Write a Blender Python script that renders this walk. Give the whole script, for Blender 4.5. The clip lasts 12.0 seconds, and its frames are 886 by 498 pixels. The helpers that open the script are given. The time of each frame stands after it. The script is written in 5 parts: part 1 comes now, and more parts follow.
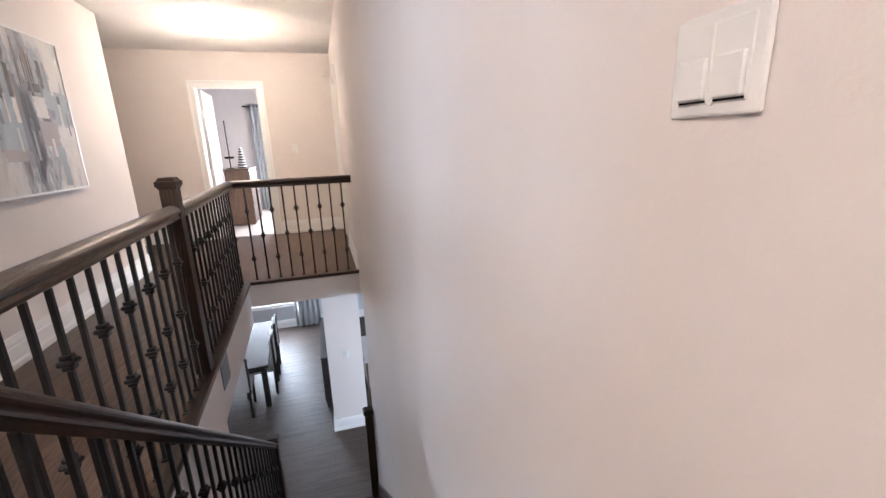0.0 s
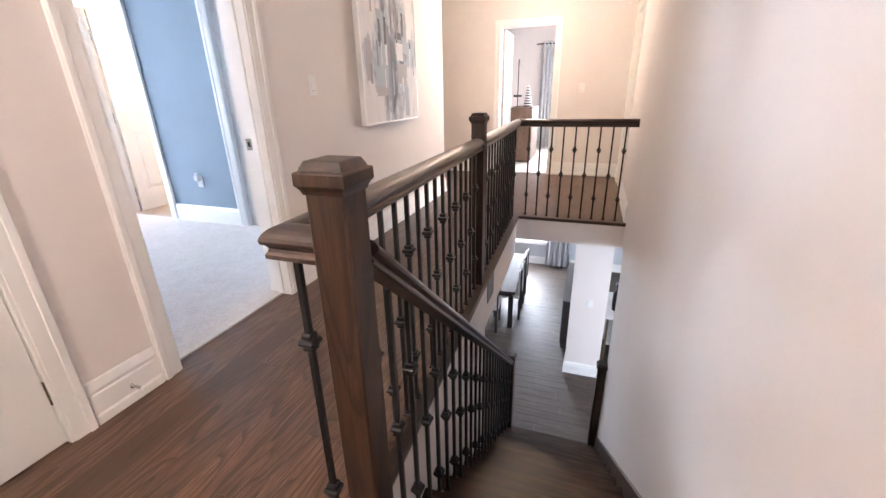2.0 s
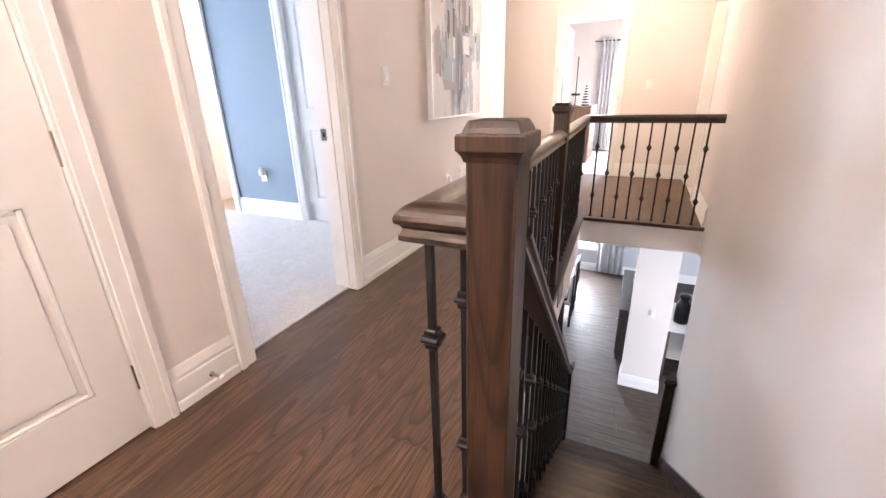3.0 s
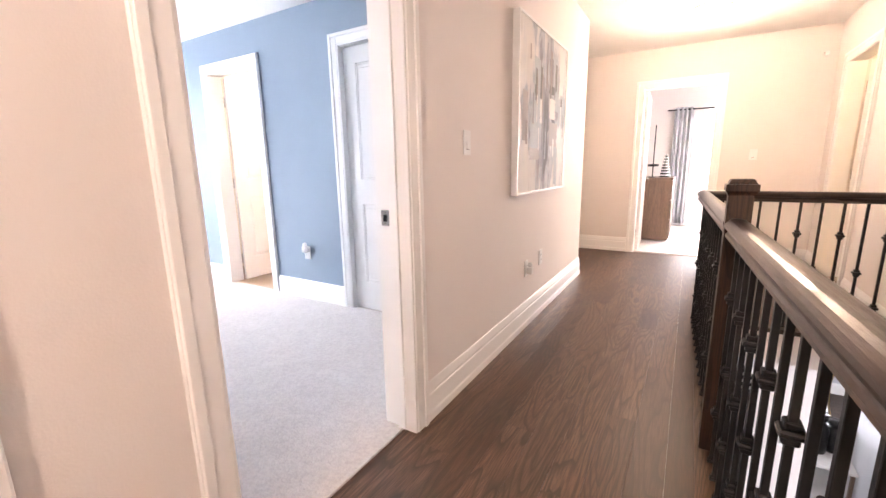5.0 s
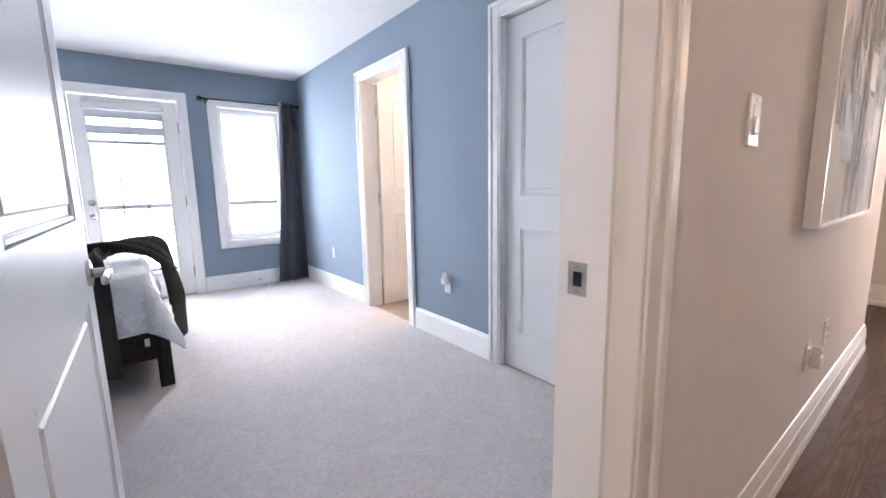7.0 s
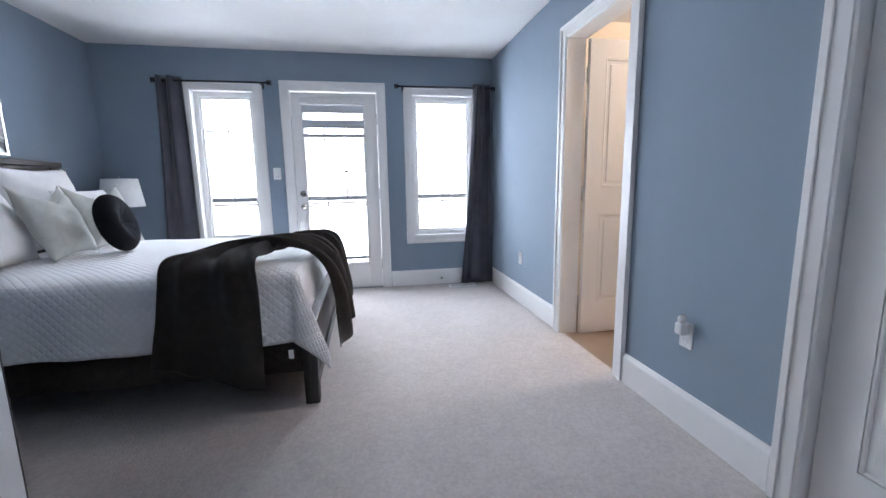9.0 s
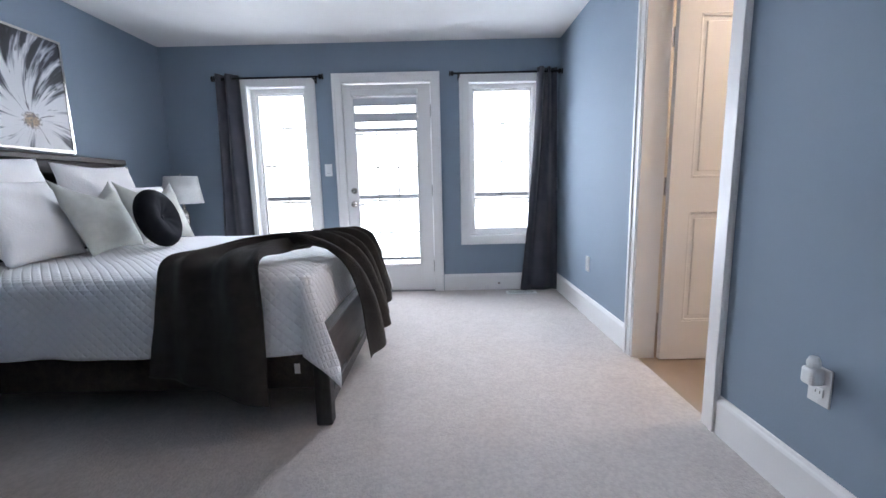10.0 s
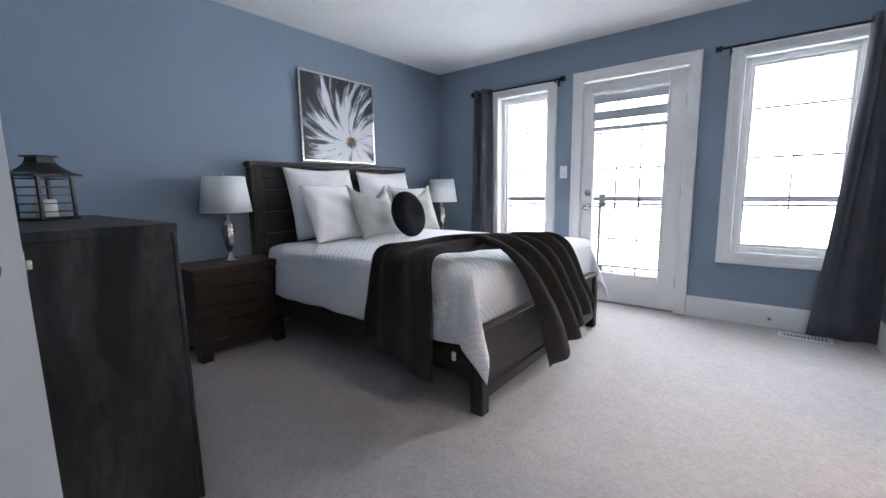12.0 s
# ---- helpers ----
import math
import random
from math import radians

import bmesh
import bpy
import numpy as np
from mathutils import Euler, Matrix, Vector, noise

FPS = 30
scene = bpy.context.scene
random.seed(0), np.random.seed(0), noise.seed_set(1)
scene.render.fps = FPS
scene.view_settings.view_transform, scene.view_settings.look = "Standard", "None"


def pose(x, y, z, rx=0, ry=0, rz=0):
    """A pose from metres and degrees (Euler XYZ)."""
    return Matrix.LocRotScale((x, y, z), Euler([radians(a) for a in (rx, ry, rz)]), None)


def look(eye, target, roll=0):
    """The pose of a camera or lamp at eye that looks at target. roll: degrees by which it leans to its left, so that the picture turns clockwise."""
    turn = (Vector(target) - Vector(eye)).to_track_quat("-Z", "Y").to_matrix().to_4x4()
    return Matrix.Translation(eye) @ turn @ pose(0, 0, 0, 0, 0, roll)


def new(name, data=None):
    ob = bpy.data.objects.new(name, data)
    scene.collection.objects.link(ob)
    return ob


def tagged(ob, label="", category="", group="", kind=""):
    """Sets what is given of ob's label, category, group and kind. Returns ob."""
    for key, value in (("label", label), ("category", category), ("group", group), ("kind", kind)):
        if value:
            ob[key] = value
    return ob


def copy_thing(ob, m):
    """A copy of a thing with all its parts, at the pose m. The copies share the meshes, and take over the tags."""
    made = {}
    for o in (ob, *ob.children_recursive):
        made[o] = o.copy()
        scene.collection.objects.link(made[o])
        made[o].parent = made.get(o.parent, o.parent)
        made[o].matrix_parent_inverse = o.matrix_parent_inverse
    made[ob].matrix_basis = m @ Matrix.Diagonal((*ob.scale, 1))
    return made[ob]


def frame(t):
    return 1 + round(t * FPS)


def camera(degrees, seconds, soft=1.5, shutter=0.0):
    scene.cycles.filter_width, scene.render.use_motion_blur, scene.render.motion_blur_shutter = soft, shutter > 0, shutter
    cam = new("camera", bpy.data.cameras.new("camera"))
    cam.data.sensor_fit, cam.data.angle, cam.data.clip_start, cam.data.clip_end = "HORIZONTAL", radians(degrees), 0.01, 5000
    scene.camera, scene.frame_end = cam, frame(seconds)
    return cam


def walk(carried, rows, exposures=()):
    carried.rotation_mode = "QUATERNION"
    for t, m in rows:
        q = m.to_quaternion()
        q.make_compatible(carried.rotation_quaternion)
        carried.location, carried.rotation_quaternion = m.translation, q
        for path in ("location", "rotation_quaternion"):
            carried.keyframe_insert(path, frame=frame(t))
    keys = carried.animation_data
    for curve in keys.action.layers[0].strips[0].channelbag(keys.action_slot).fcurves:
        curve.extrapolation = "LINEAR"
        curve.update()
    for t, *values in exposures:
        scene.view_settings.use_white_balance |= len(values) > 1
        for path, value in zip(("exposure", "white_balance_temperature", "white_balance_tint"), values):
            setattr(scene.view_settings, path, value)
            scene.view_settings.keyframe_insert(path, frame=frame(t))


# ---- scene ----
cam = camera(94.7, 12.0)
PATH = [
    (0, (0.248, 0.277, 1.196), (0.785, 2.139, 0.702), -2.0),
    (0.5, (0.23, 0.304, 1.249), (0.336, 2.219, 0.682), -1.5),
    (1, (0.228, 0.28, 1.249), (-0.014, 2.155, 0.596), -1.6),
    (1.5, (0.204, 0.262, 1.234), (-0.257, 2.079, 0.535), -1.4),
    (2, (0.136, 0.253, 1.2), (-0.498, 2.009, 0.483), -1.3),
    (2.5, (0.022, 0.264, 1.146), (-0.714, 1.979, 0.429), -1.1),
    (2.7, (-0.023, 0.266, 1.129), (-0.794, 1.967, 0.416), -1.3),
    (4.3, (-0.485, 0.521, 1.134), (-1.356, 2.245, 0.614), -0.8),
    (4.5, (-0.541, 0.628, 1.134), (-1.451, 2.343, 0.656), -1.0),
    (5, (-0.655, 0.839, 1.146), (-1.664, 2.519, 0.751), -1.0),
    (5.5, (-0.842, 1.036, 1.14), (-1.943, 2.671, 0.8), -1.0),
    (6, (-1.006, 1.183, 1.141), (-2.221, 2.738, 0.819), -1.1),
    (6.5, (-1.13, 1.366, 1.137), (-2.521, 2.77, 0.826), -1.1),
    (7, (-1.27, 1.48, 1.123), (-2.831, 2.693, 0.816), -1.1),
    (7.5, (-1.452, 1.596, 1.113), (-3.136, 2.631, 0.806), -1.0),
    (9.5, (-2.168, 1.997, 1.074), (-4.137, 2.168, 0.765), -1.1),
    (10, (-2.334, 2.121, 1.04), (-4.311, 2.114, 0.74), -1.3),
    (10.5, (-2.467, 2.235, 1.033), (-4.399, 1.811, 0.74), -1.1),
    (11, (-2.523, 2.335, 1.02), (-4.303, 1.467, 0.738), -1.0),
    (11.5, (-2.496, 2.456, 1.048), (-4.143, 1.358, 0.764), -0.9),
    (12, (-2.496, 2.584, 1.074), (-4.046, 1.353, 0.787), -0.9),
]
# The eye drops about a stop of brightness on entering the bedroom.
walk(cam, [(t, look(eye, target, roll)) for t, eye, target, roll in PATH],
     exposures=[(0, 0.50, 5850, 13), (1, 0.64, 6000, 14), (2.7, 1.14, 6250, 17), (4.3, 1.24, 6750, 21), (5.5, 1.0, 6800, 21), (7, 0.36, 6550, 19.5), (7.7, 0.08, 6350, 17), (9.3, -0.44, 6380, 16), (12, -0.46, 6600, 16)])

# ---- light ----
world = bpy.data.worlds.new("world")
scene.world = world
world.use_nodes = True
wn = world.node_tree.nodes
sky = wn.new("ShaderNodeTexSky")
sky.sky_type, sky.sun_disc = "NISHITA", False
sky.sun_elevation, sky.sun_rotation = radians(48), radians(200)
wn["Background"].inputs[1].default_value = 0.15
world.node_tree.links.new(sky.outputs[0], wn["Background"].inputs[0])


def lamp(name, kind, m, energy, color, size=0.1, size_y=None):
    data = bpy.data.lights.new(name, kind)
    data.energy, data.color = energy, color
    if kind == "AREA":
        data.size = size
        if size_y:
            data.shape, data.size_y = "RECTANGLE", size_y
    elif kind == "SUN":
        data.angle = size
    else:
        data.shadow_soft_size = size
    ob = new(name, data)
    ob.matrix_world = m
    return ob


COOL, WARM = (0.74, 0.87, 1.0), (1.0, 0.78, 0.56)
sun_dir = Vector((-0.45, 0.45, -0.77))
lamp("sun", "SUN", look((0, 0, 20), Vector((0, 0, 20)) + sun_dir), 4.0, (1, 0.95, 0.88), radians(0.5))
# daylight in the openings, above and below the balcony rail
for wy, w_, e_ in ((0.575, 0.46, 30), (2.705, 0.54, 34), (1.58, 0.54, 30)):
    lamp("window_light", "AREA", look((-6.60, wy, 1.55), (-5, wy, 1.35)), e_, COOL, w_, 0.80)
    lamp("window_light", "AREA", look((-6.60, wy, 0.755 if wy != 1.58 else 0.60), (-5, wy, 0.65)), e_ * (0.45 if wy != 1.58 else 0.8), COOL, w_, 0.26 if wy != 1.58 else 0.56)
lamp("window_light", "AREA", look((0.25, 9.56, 1.38), (1.7, 7.7, 0.4)), 180, (0.94, 0.97, 1.0), 1.3, 1.2)
lamp("window_light", "AREA", look((-1.2, 9.58, -1.4), (-1.0, 6.0, -2.4)), 140, (0.86, 0.93, 1.0), 1.0, 1.3)
# added lamp at an unseen east opening, to brighten the lower wall end
lamp("window_light", "AREA", look((4.45, 3.7, -1.4), (0.3, 5.6, -2.0)), 190, (0.86, 0.93, 1.0), 2.0, 1.6)
# ceiling lamps
lamp("ceiling_bulb", "POINT", pose(-0.62, 5.42, 2.08), 38, WARM, 0.12)
lamp("ceiling_bulb", "POINT", pose(-0.7, -0.55, 2.24), 59, (1, 0.84, 0.69), 0.12)
lamp("ceiling_bulb", "POINT", pose(-4.20, 4.45, 2.2), 68, (1.0, 0.82, 0.65), 0.1)
lamp("ceiling_bulb", "POINT", pose(1.3, 5.9, 2.1), 24, (1, 0.70, 0.36), 0.1)

# ---- materials ----


def material(name, color, rough=0.5, metal=0.0, second=None, scale=8.0, detail=4.0, stretch=(1, 1, 1), bump=0.0, bump_scale=60.0, amount=1.0,
             random_value=0.0, sheen=0.0, coat=0.0, fine=None, distort=0.0):
    """A surface with a slow variation between two colours, fine grain in the bump, and its own shade for each object."""
    m = bpy.data.materials.new(name)
    m.use_nodes = True
    nt, b = m.node_tree, m.node_tree.nodes["Principled BSDF"]
    n, link = nt.nodes, nt.links.new
    b.inputs["Roughness"].default_value, b.inputs["Metallic"].default_value = rough, metal
    b.inputs["Sheen Weight"].default_value, b.inputs["Coat Weight"].default_value = sheen, coat
    co = n.new("ShaderNodeTexCoord")
    mp = n.new("ShaderNodeMapping")
    mp.inputs["Scale"].default_value = stretch
    link(co.outputs["Object"], mp.inputs[0])
    if random_value:
        oi = n.new("ShaderNodeObjectInfo")
        sc = n.new("ShaderNodeVectorMath")
        sc.operation = "SCALE"
        sc.inputs[0].default_value = (37.0, 19.0, 23.0)
        link(oi.outputs["Random"], sc.inputs["Scale"])
        link(sc.outputs[0], mp.inputs["Location"])
    nz = n.new("ShaderNodeTexNoise")
    nz.inputs["Scale"].default_value, nz.inputs["Detail"].default_value = scale, detail
    nz.inputs["Distortion"].default_value = distort
    link(mp.outputs[0], nz.inputs["Vector"])
    rp = n.new("ShaderNodeValToRGB")
    second = second or tuple(c * 0.93 for c in color)
    rp.color_ramp.elements[0].position, rp.color_ramp.elements[1].position = 0.5 - 0.2 / amount, 0.5 + 0.2 / amount
    rp.color_ramp.elements[0].color, rp.color_ramp.elements[1].color = (*second, 1), (*color, 1)
    link(nz.outputs[0], rp.inputs[0])
    out = rp.outputs[0]
    if fine:
        nf = n.new("ShaderNodeTexNoise")
        nf.inputs["Scale"].default_value, nf.inputs["Detail"].default_value = fine[0], 6.0
        link(mp.outputs[0], nf.inputs["Vector"])
        rf = n.new("ShaderNodeValToRGB")
        rf.color_ramp.elements[0].position, rf.color_ramp.elements[1].position = 0.36, 0.62
        rf.color_ramp.elements[0].color, rf.color_ramp.elements[1].color = (fine[1],) * 3 + (1,), (1, 1, 1, 1)
        link(nf.outputs[0], rf.inputs[0])
        mx = n.new("ShaderNodeMix")
        mx.data_type, mx.blend_type = "RGBA", "MULTIPLY"
        mx.inputs["Factor"].default_value = 1.0
        link(out, mx.inputs["A"])
        link(rf.outputs[0], mx.inputs["B"])
        out = mx.outputs["Result"]
    if random_value:
        hs = n.new("ShaderNodeHueSaturation")
        mr = n.new("ShaderNodeMapRange")
        mr.inputs["To Min"].default_value, mr.inputs["To Max"].default_value = 1 - random_value, 1 + random_value
        link(oi.outputs["Random"], mr.inputs["Value"])
        link(mr.outputs[0], hs.inputs["Value"])
        link(out, hs.inputs["Color"])
        out = hs.outputs[0]
    link(out, b.inputs["Base Color"])
    if bump:
        nb = n.new("ShaderNodeTexNoise")
        nb.inputs["Scale"].default_value, nb.inputs["Detail"].default_value = bump_scale, 3.0
        link(mp.outputs[0], nb.inputs["Vector"])
        bp = n.new("ShaderNodeBump")
        bp.inputs["Strength"].default_value, bp.inputs["Distance"].default_value = min(bump, 1.0), 0.004
        link(nb.outputs[0], bp.inputs["Height"])
        link(bp.outputs[0], b.inputs["Normal"])
    return m


def glow(name, color, strength):
    m = bpy.data.materials.new(name)
    m.use_nodes = True
    b = m.node_tree.nodes["Principled BSDF"]
    b.inputs["Base Color"].default_value = (*color, 1)
    b.inputs["Emission Color"].default_value, b.inputs["Emission Strength"].default_value = (*color, 1), strength
    return m


def glass_material():
    m = bpy.data.materials.new("window_glass")
    m.use_nodes = True
    b = m.node_tree.nodes["Principled BSDF"]
    b.inputs["Transmission Weight"].default_value, b.inputs["Roughness"].default_value = 1.0, 0.0
    b.inputs["IOR"].default_value = 1.02
    return m


GREIGE = material("greige_paint", (0.762, 0.710, 0.683), 0.85, second=(0.727, 0.675, 0.648), scale=1.5, bump=0.12, bump_scale=160)
BLUE = material("blue_paint", (0.228, 0.285, 0.348), 0.85, second=(0.210, 0.266, 0.328), scale=1.3, bump=0.12, bump_scale=160)
CEIL = material("ceiling_paint", (0.80, 0.79, 0.78), 0.8, scale=2, bump=0.5, bump_scale=110)
TRIM = material("trim_paint", (0.83, 0.82, 0.81), 0.32, second=(0.80, 0.79, 0.775), scale=3, bump=0.05, bump_scale=90)
CARPET = material("carpet", (0.545, 0.49, 0.46), 0.95, second=(0.49, 0.437, 0.41), scale=6, detail=6, bump=1.0, bump_scale=110, sheen=0.2, fine=(60, 0.86), distort=1.5)


def wood(name, light, dark, rough, axis=1, rings=34.0, long=0.07, warp=0.9, random_value=0.0, coat=0.0, pores=0.55, bump=0.12):
    """Flat-sawn oak: warped growth rings drawn out along one axis, with fine dark pores in the early wood."""
    m = material(name, light, rough, second=tuple(c * 0.72 for c in light), scale=1.6, stretch=[0.25 if a == axis else 3.0 for a in range(3)], random_value=random_value, coat=coat)
    nt, b = m.node_tree, m.node_tree.nodes["Principled BSDF"]
    n, link = nt.nodes, nt.links.new
    base = b.inputs["Base Color"].links[0].from_socket
    co = n["Texture Coordinate"]
    add = n.new("ShaderNodeVectorMath")
    add.operation = "ADD"
    link(co.outputs["Object"], add.inputs[0])
    if random_value:
        sc = [k for k in n if k.bl_idname == "ShaderNodeVectorMath" and k.operation == "SCALE"][0]
        link(sc.outputs[0], add.inputs[1])
    ml = n.new("ShaderNodeMapping")
    ml.inputs["Scale"].default_value = [long if a == axis else 1.0 for a in range(3)]
    link(add.outputs[0], ml.inputs[0])
    # growth rings: contours of a slow noise field
    nz = n.new("ShaderNodeTexNoise")
    nz.inputs["Scale"].default_value, nz.inputs["Detail"].default_value, nz.inputs["Distortion"].default_value = 7.0, 1.5, warp
    link(ml.outputs[0], nz.inputs["Vector"])
    mu = n.new("ShaderNodeMath")
    mu.operation = "MULTIPLY"
    mu.inputs[1].default_value = rings
    link(nz.outputs[0], mu.inputs[0])
    fr = n.new("ShaderNodeMath")
    fr.operation = "FRACT"
    link(mu.outputs[0], fr.inputs[0])
    ring = n.new("ShaderNodeValToRGB")
    e = ring.color_ramp.elements
    e[0].position, e[0].color = 0.0, (0, 0, 0, 1)
    e[1].position, e[1].color = 0.45, (1, 1, 1, 1)
    last = e.new(0.92)
    last.color = (0.85, 0.85, 0.85, 1)
    end = e.new(1.0)
    end.color = (0, 0, 0, 1)
    link(fr.outputs[0], ring.inputs[0])
    # pores
    mp = n.new("ShaderNodeMapping")
    mp.inputs["Scale"].default_value = [6.0 if a == axis else 150.0 for a in range(3)]
    link(add.outputs[0], mp.inputs[0])
    po = n.new("ShaderNodeTexNoise")
    po.inputs["Scale"].default_value, po.inputs["Detail"].default_value = 1.6, 3.0
    link(mp.outputs[0], po.inputs["Vector"])
    pr = n.new("ShaderNodeMapRange")
    pr.inputs["From Min"].default_value, pr.inputs["From Max"].default_value = 0.40, 0.60
    pr.inputs["To Min"].default_value, pr.inputs["To Max"].default_value = 1.0 - pores, 1.0
    link(po.outputs[0], pr.inputs["Value"])
    both = n.new("ShaderNodeMath")
    both.operation = "MULTIPLY"
    link(ring.outputs[0], both.inputs[0])
    link(pr.outputs[0], both.inputs[1])
    mx = n.new("ShaderNodeMix")
    mx.data_type = "RGBA"
    mx.inputs["A"].default_value = (*dark, 1)
    link(both.outputs[0], mx.inputs["Factor"])
    link(base, mx.inputs["B"])
    link(mx.outputs["Result"], b.inputs["Base Color"])
    bp = n.new("ShaderNodeBump")
    bp.inputs["Strength"].default_value, bp.inputs["Distance"].default_value = bump, 0.002
    link(both.outputs[0], bp.inputs["Height"])
    link(bp.outputs[0], b.inputs["Normal"])
    return m


FLOOR = wood("dark_oak_floor", (0.128, 0.072, 0.043), (0.044, 0.025, 0.016), 0.43, 1, rings=14, long=0.13, warp=0.35, random_value=0.36, pores=0.75, bump=0.06)
FLOOR.node_tree.nodes["Principled BSDF"].inputs["Specular IOR Level"].default_value = 0.36
FLOOR_LOW = material("grey_oak_floor", (0.085, 0.062, 0.049), 0.5, second=(0.040, 0.029, 0.023), scale=3, detail=6, stretch=(1.0, 8, 8), bump=0.2, bump_scale=30, fine=(14, 0.7))
OAK = wood("stained_oak", (0.050, 0.023, 0.012), (0.010, 0.005, 0.0035), 0.46, 2, rings=12, long=0.14, warp=0.5, coat=0.0)
FLOOR_LOW.node_tree.nodes["Principled BSDF"].inputs["Specular IOR Level"].default_value = 0.25
OAK_RAIL = material("stained_oak_rail", (0.044, 0.023, 0.014), 0.33, second=(0.018, 0.010, 0.007), scale=4, detail=6, stretch=(12, 1.0, 12), bump=0.15, bump_scale=40, coat=0.1)
TREAD = material("oak_tread", (0.060, 0.032, 0.020), 0.27, second=(0.024, 0.014, 0.010), scale=4, detail=6, stretch=(1.0, 10, 10), bump=0.2, bump_scale=40, random_value=0.15)
IRON = material("wrought_iron", (0.016, 0.015, 0.015), 0.45, metal=0.4, scale=30, bump=0.2, bump_scale=120)
DARKWOOD = material("weathered_dark_wood", (0.066, 0.058, 0.057), 0.5, second=(0.010, 0.008, 0.008), scale=1.3, detail=9, stretch=(5, 5, 1.3), bump=0.3, bump_scale=40, fine=(12, 0.65), distort=0.8, amount=1.5)
DARKWOOD_H = material("weathered_dark_wood_across", (0.060, 0.046, 0.040), 0.45, second=(0.022, 0.018, 0.017), scale=3, detail=8, stretch=(0.8, 8, 8), bump=0.35, bump_scale=40, fine=(20, 0.5))
BROWNWOOD = material("brown_stand_wood", (0.075, 0.045, 0.036), 0.5, second=(0.028, 0.017, 0.014), scale=4, detail=7, stretch=(1, 8, 8), bump=0.3, bump_scale=40, fine=(22, 0.55))
BLACK = material("black_metal", (0.012, 0.012, 0.013), 0.4, metal=0.6, scale=20)
NICKEL = material("brushed_nickel", (0.60, 0.57, 0.53), 0.25, metal=1.0, scale=40)
PLASTIC = material("white_plastic", (0.80, 0.80, 0.79), 0.35, scale=5)
SHADE = material("lampshade_linen", (0.78, 0.79, 0.79), 0.9, scale=60, bump=0.3, bump_scale=400)
CURTAIN = material("grey_curtain", (0.085, 0.085, 0.10), 0.85, second=(0.06, 0.06, 0.075), scale=5, bump=0.3, bump_scale=500, sheen=0.3)
CURTAIN_PALE = material("pale_curtain", (0.55, 0.57, 0.60), 0.85, scale=5, bump=0.3, bump_scale=500)
PILLOW = material("white_cotton", (0.91, 0.90, 0.90), 0.9, second=(0.87, 0.86, 0.87), scale=9, bump=0.5, bump_scale=90, sheen=0.2)
CUSHION = material("pale_sage_linen", (0.56, 0.57, 0.53), 0.9, second=(0.50, 0.51, 0.475), scale=30, bump=0.5, bump_scale=350, sheen=0.2)
NAVY = material("charcoal_velvet", (0.010, 0.0105, 0.014), 0.95, second=(0.006, 0.0065, 0.009), scale=20, bump=0.4, bump_scale=300)
THROW = material("charcoal_knit", (0.036, 0.031, 0.029), 0.95, second=(0.024, 0.020, 0.019), scale=25, bump=0.9, bump_scale=420, sheen=0.12)
TILE = material("beige_tile", (0.32, 0.24, 0.18), 0.35, second=(0.26, 0.195, 0.145), scale=3)
CREAM = material("cream_paint", (0.74, 0.66, 0.55), 0.6, scale=2)
GLASS = glass_material()
STONE = material("pale_render", (0.62, 0.60, 0.57), 0.9, scale=2, bump=0.5, bump_scale=60)
GRASS = material("lawn", (0.07, 0.10, 0.04), 0.95, second=(0.05, 0.07, 0.03), scale=1.5, bump=1, bump_scale=40)
MUNTIN = material("grey_grille", (0.27, 0.28, 0.29), 0.4, scale=10)
RAILGREY = material("grey_aluminium", (0.17, 0.185, 0.205), 0.4, metal=0.3, scale=10)
UPHOLSTERY = material("ivory_upholstery", (0.72, 0.71, 0.68), 0.9, scale=20, bump=0.4, bump_scale=200)
DARKTABLE = material("espresso_table", (0.035, 0.027, 0.024), 0.75, second=(0.02, 0.016, 0.014), scale=4, stretch=(6, 0.8, 6))
MIRROR = material("mirror_silver", (0.9, 0.9, 0.9), 0.02, metal=1.0, second=(0.9, 0.9, 0.9))
GOLD = material("brass_rim", (0.55, 0.42, 0.22), 0.3, metal=1.0)
DRESSER = material("walnut_dresser", (0.16, 0.10, 0.065), 0.5, second=(0.10, 0.06, 0.04), scale=4, stretch=(8, 8, 1), fine=(20, 0.7))
LAMPGLASS = glow("lamp_diffuser", (1.0, 0.86, 0.66), 5.0)
WAX = material("candle_wax", (0.75, 0.72, 0.66), 0.6, scale=10)


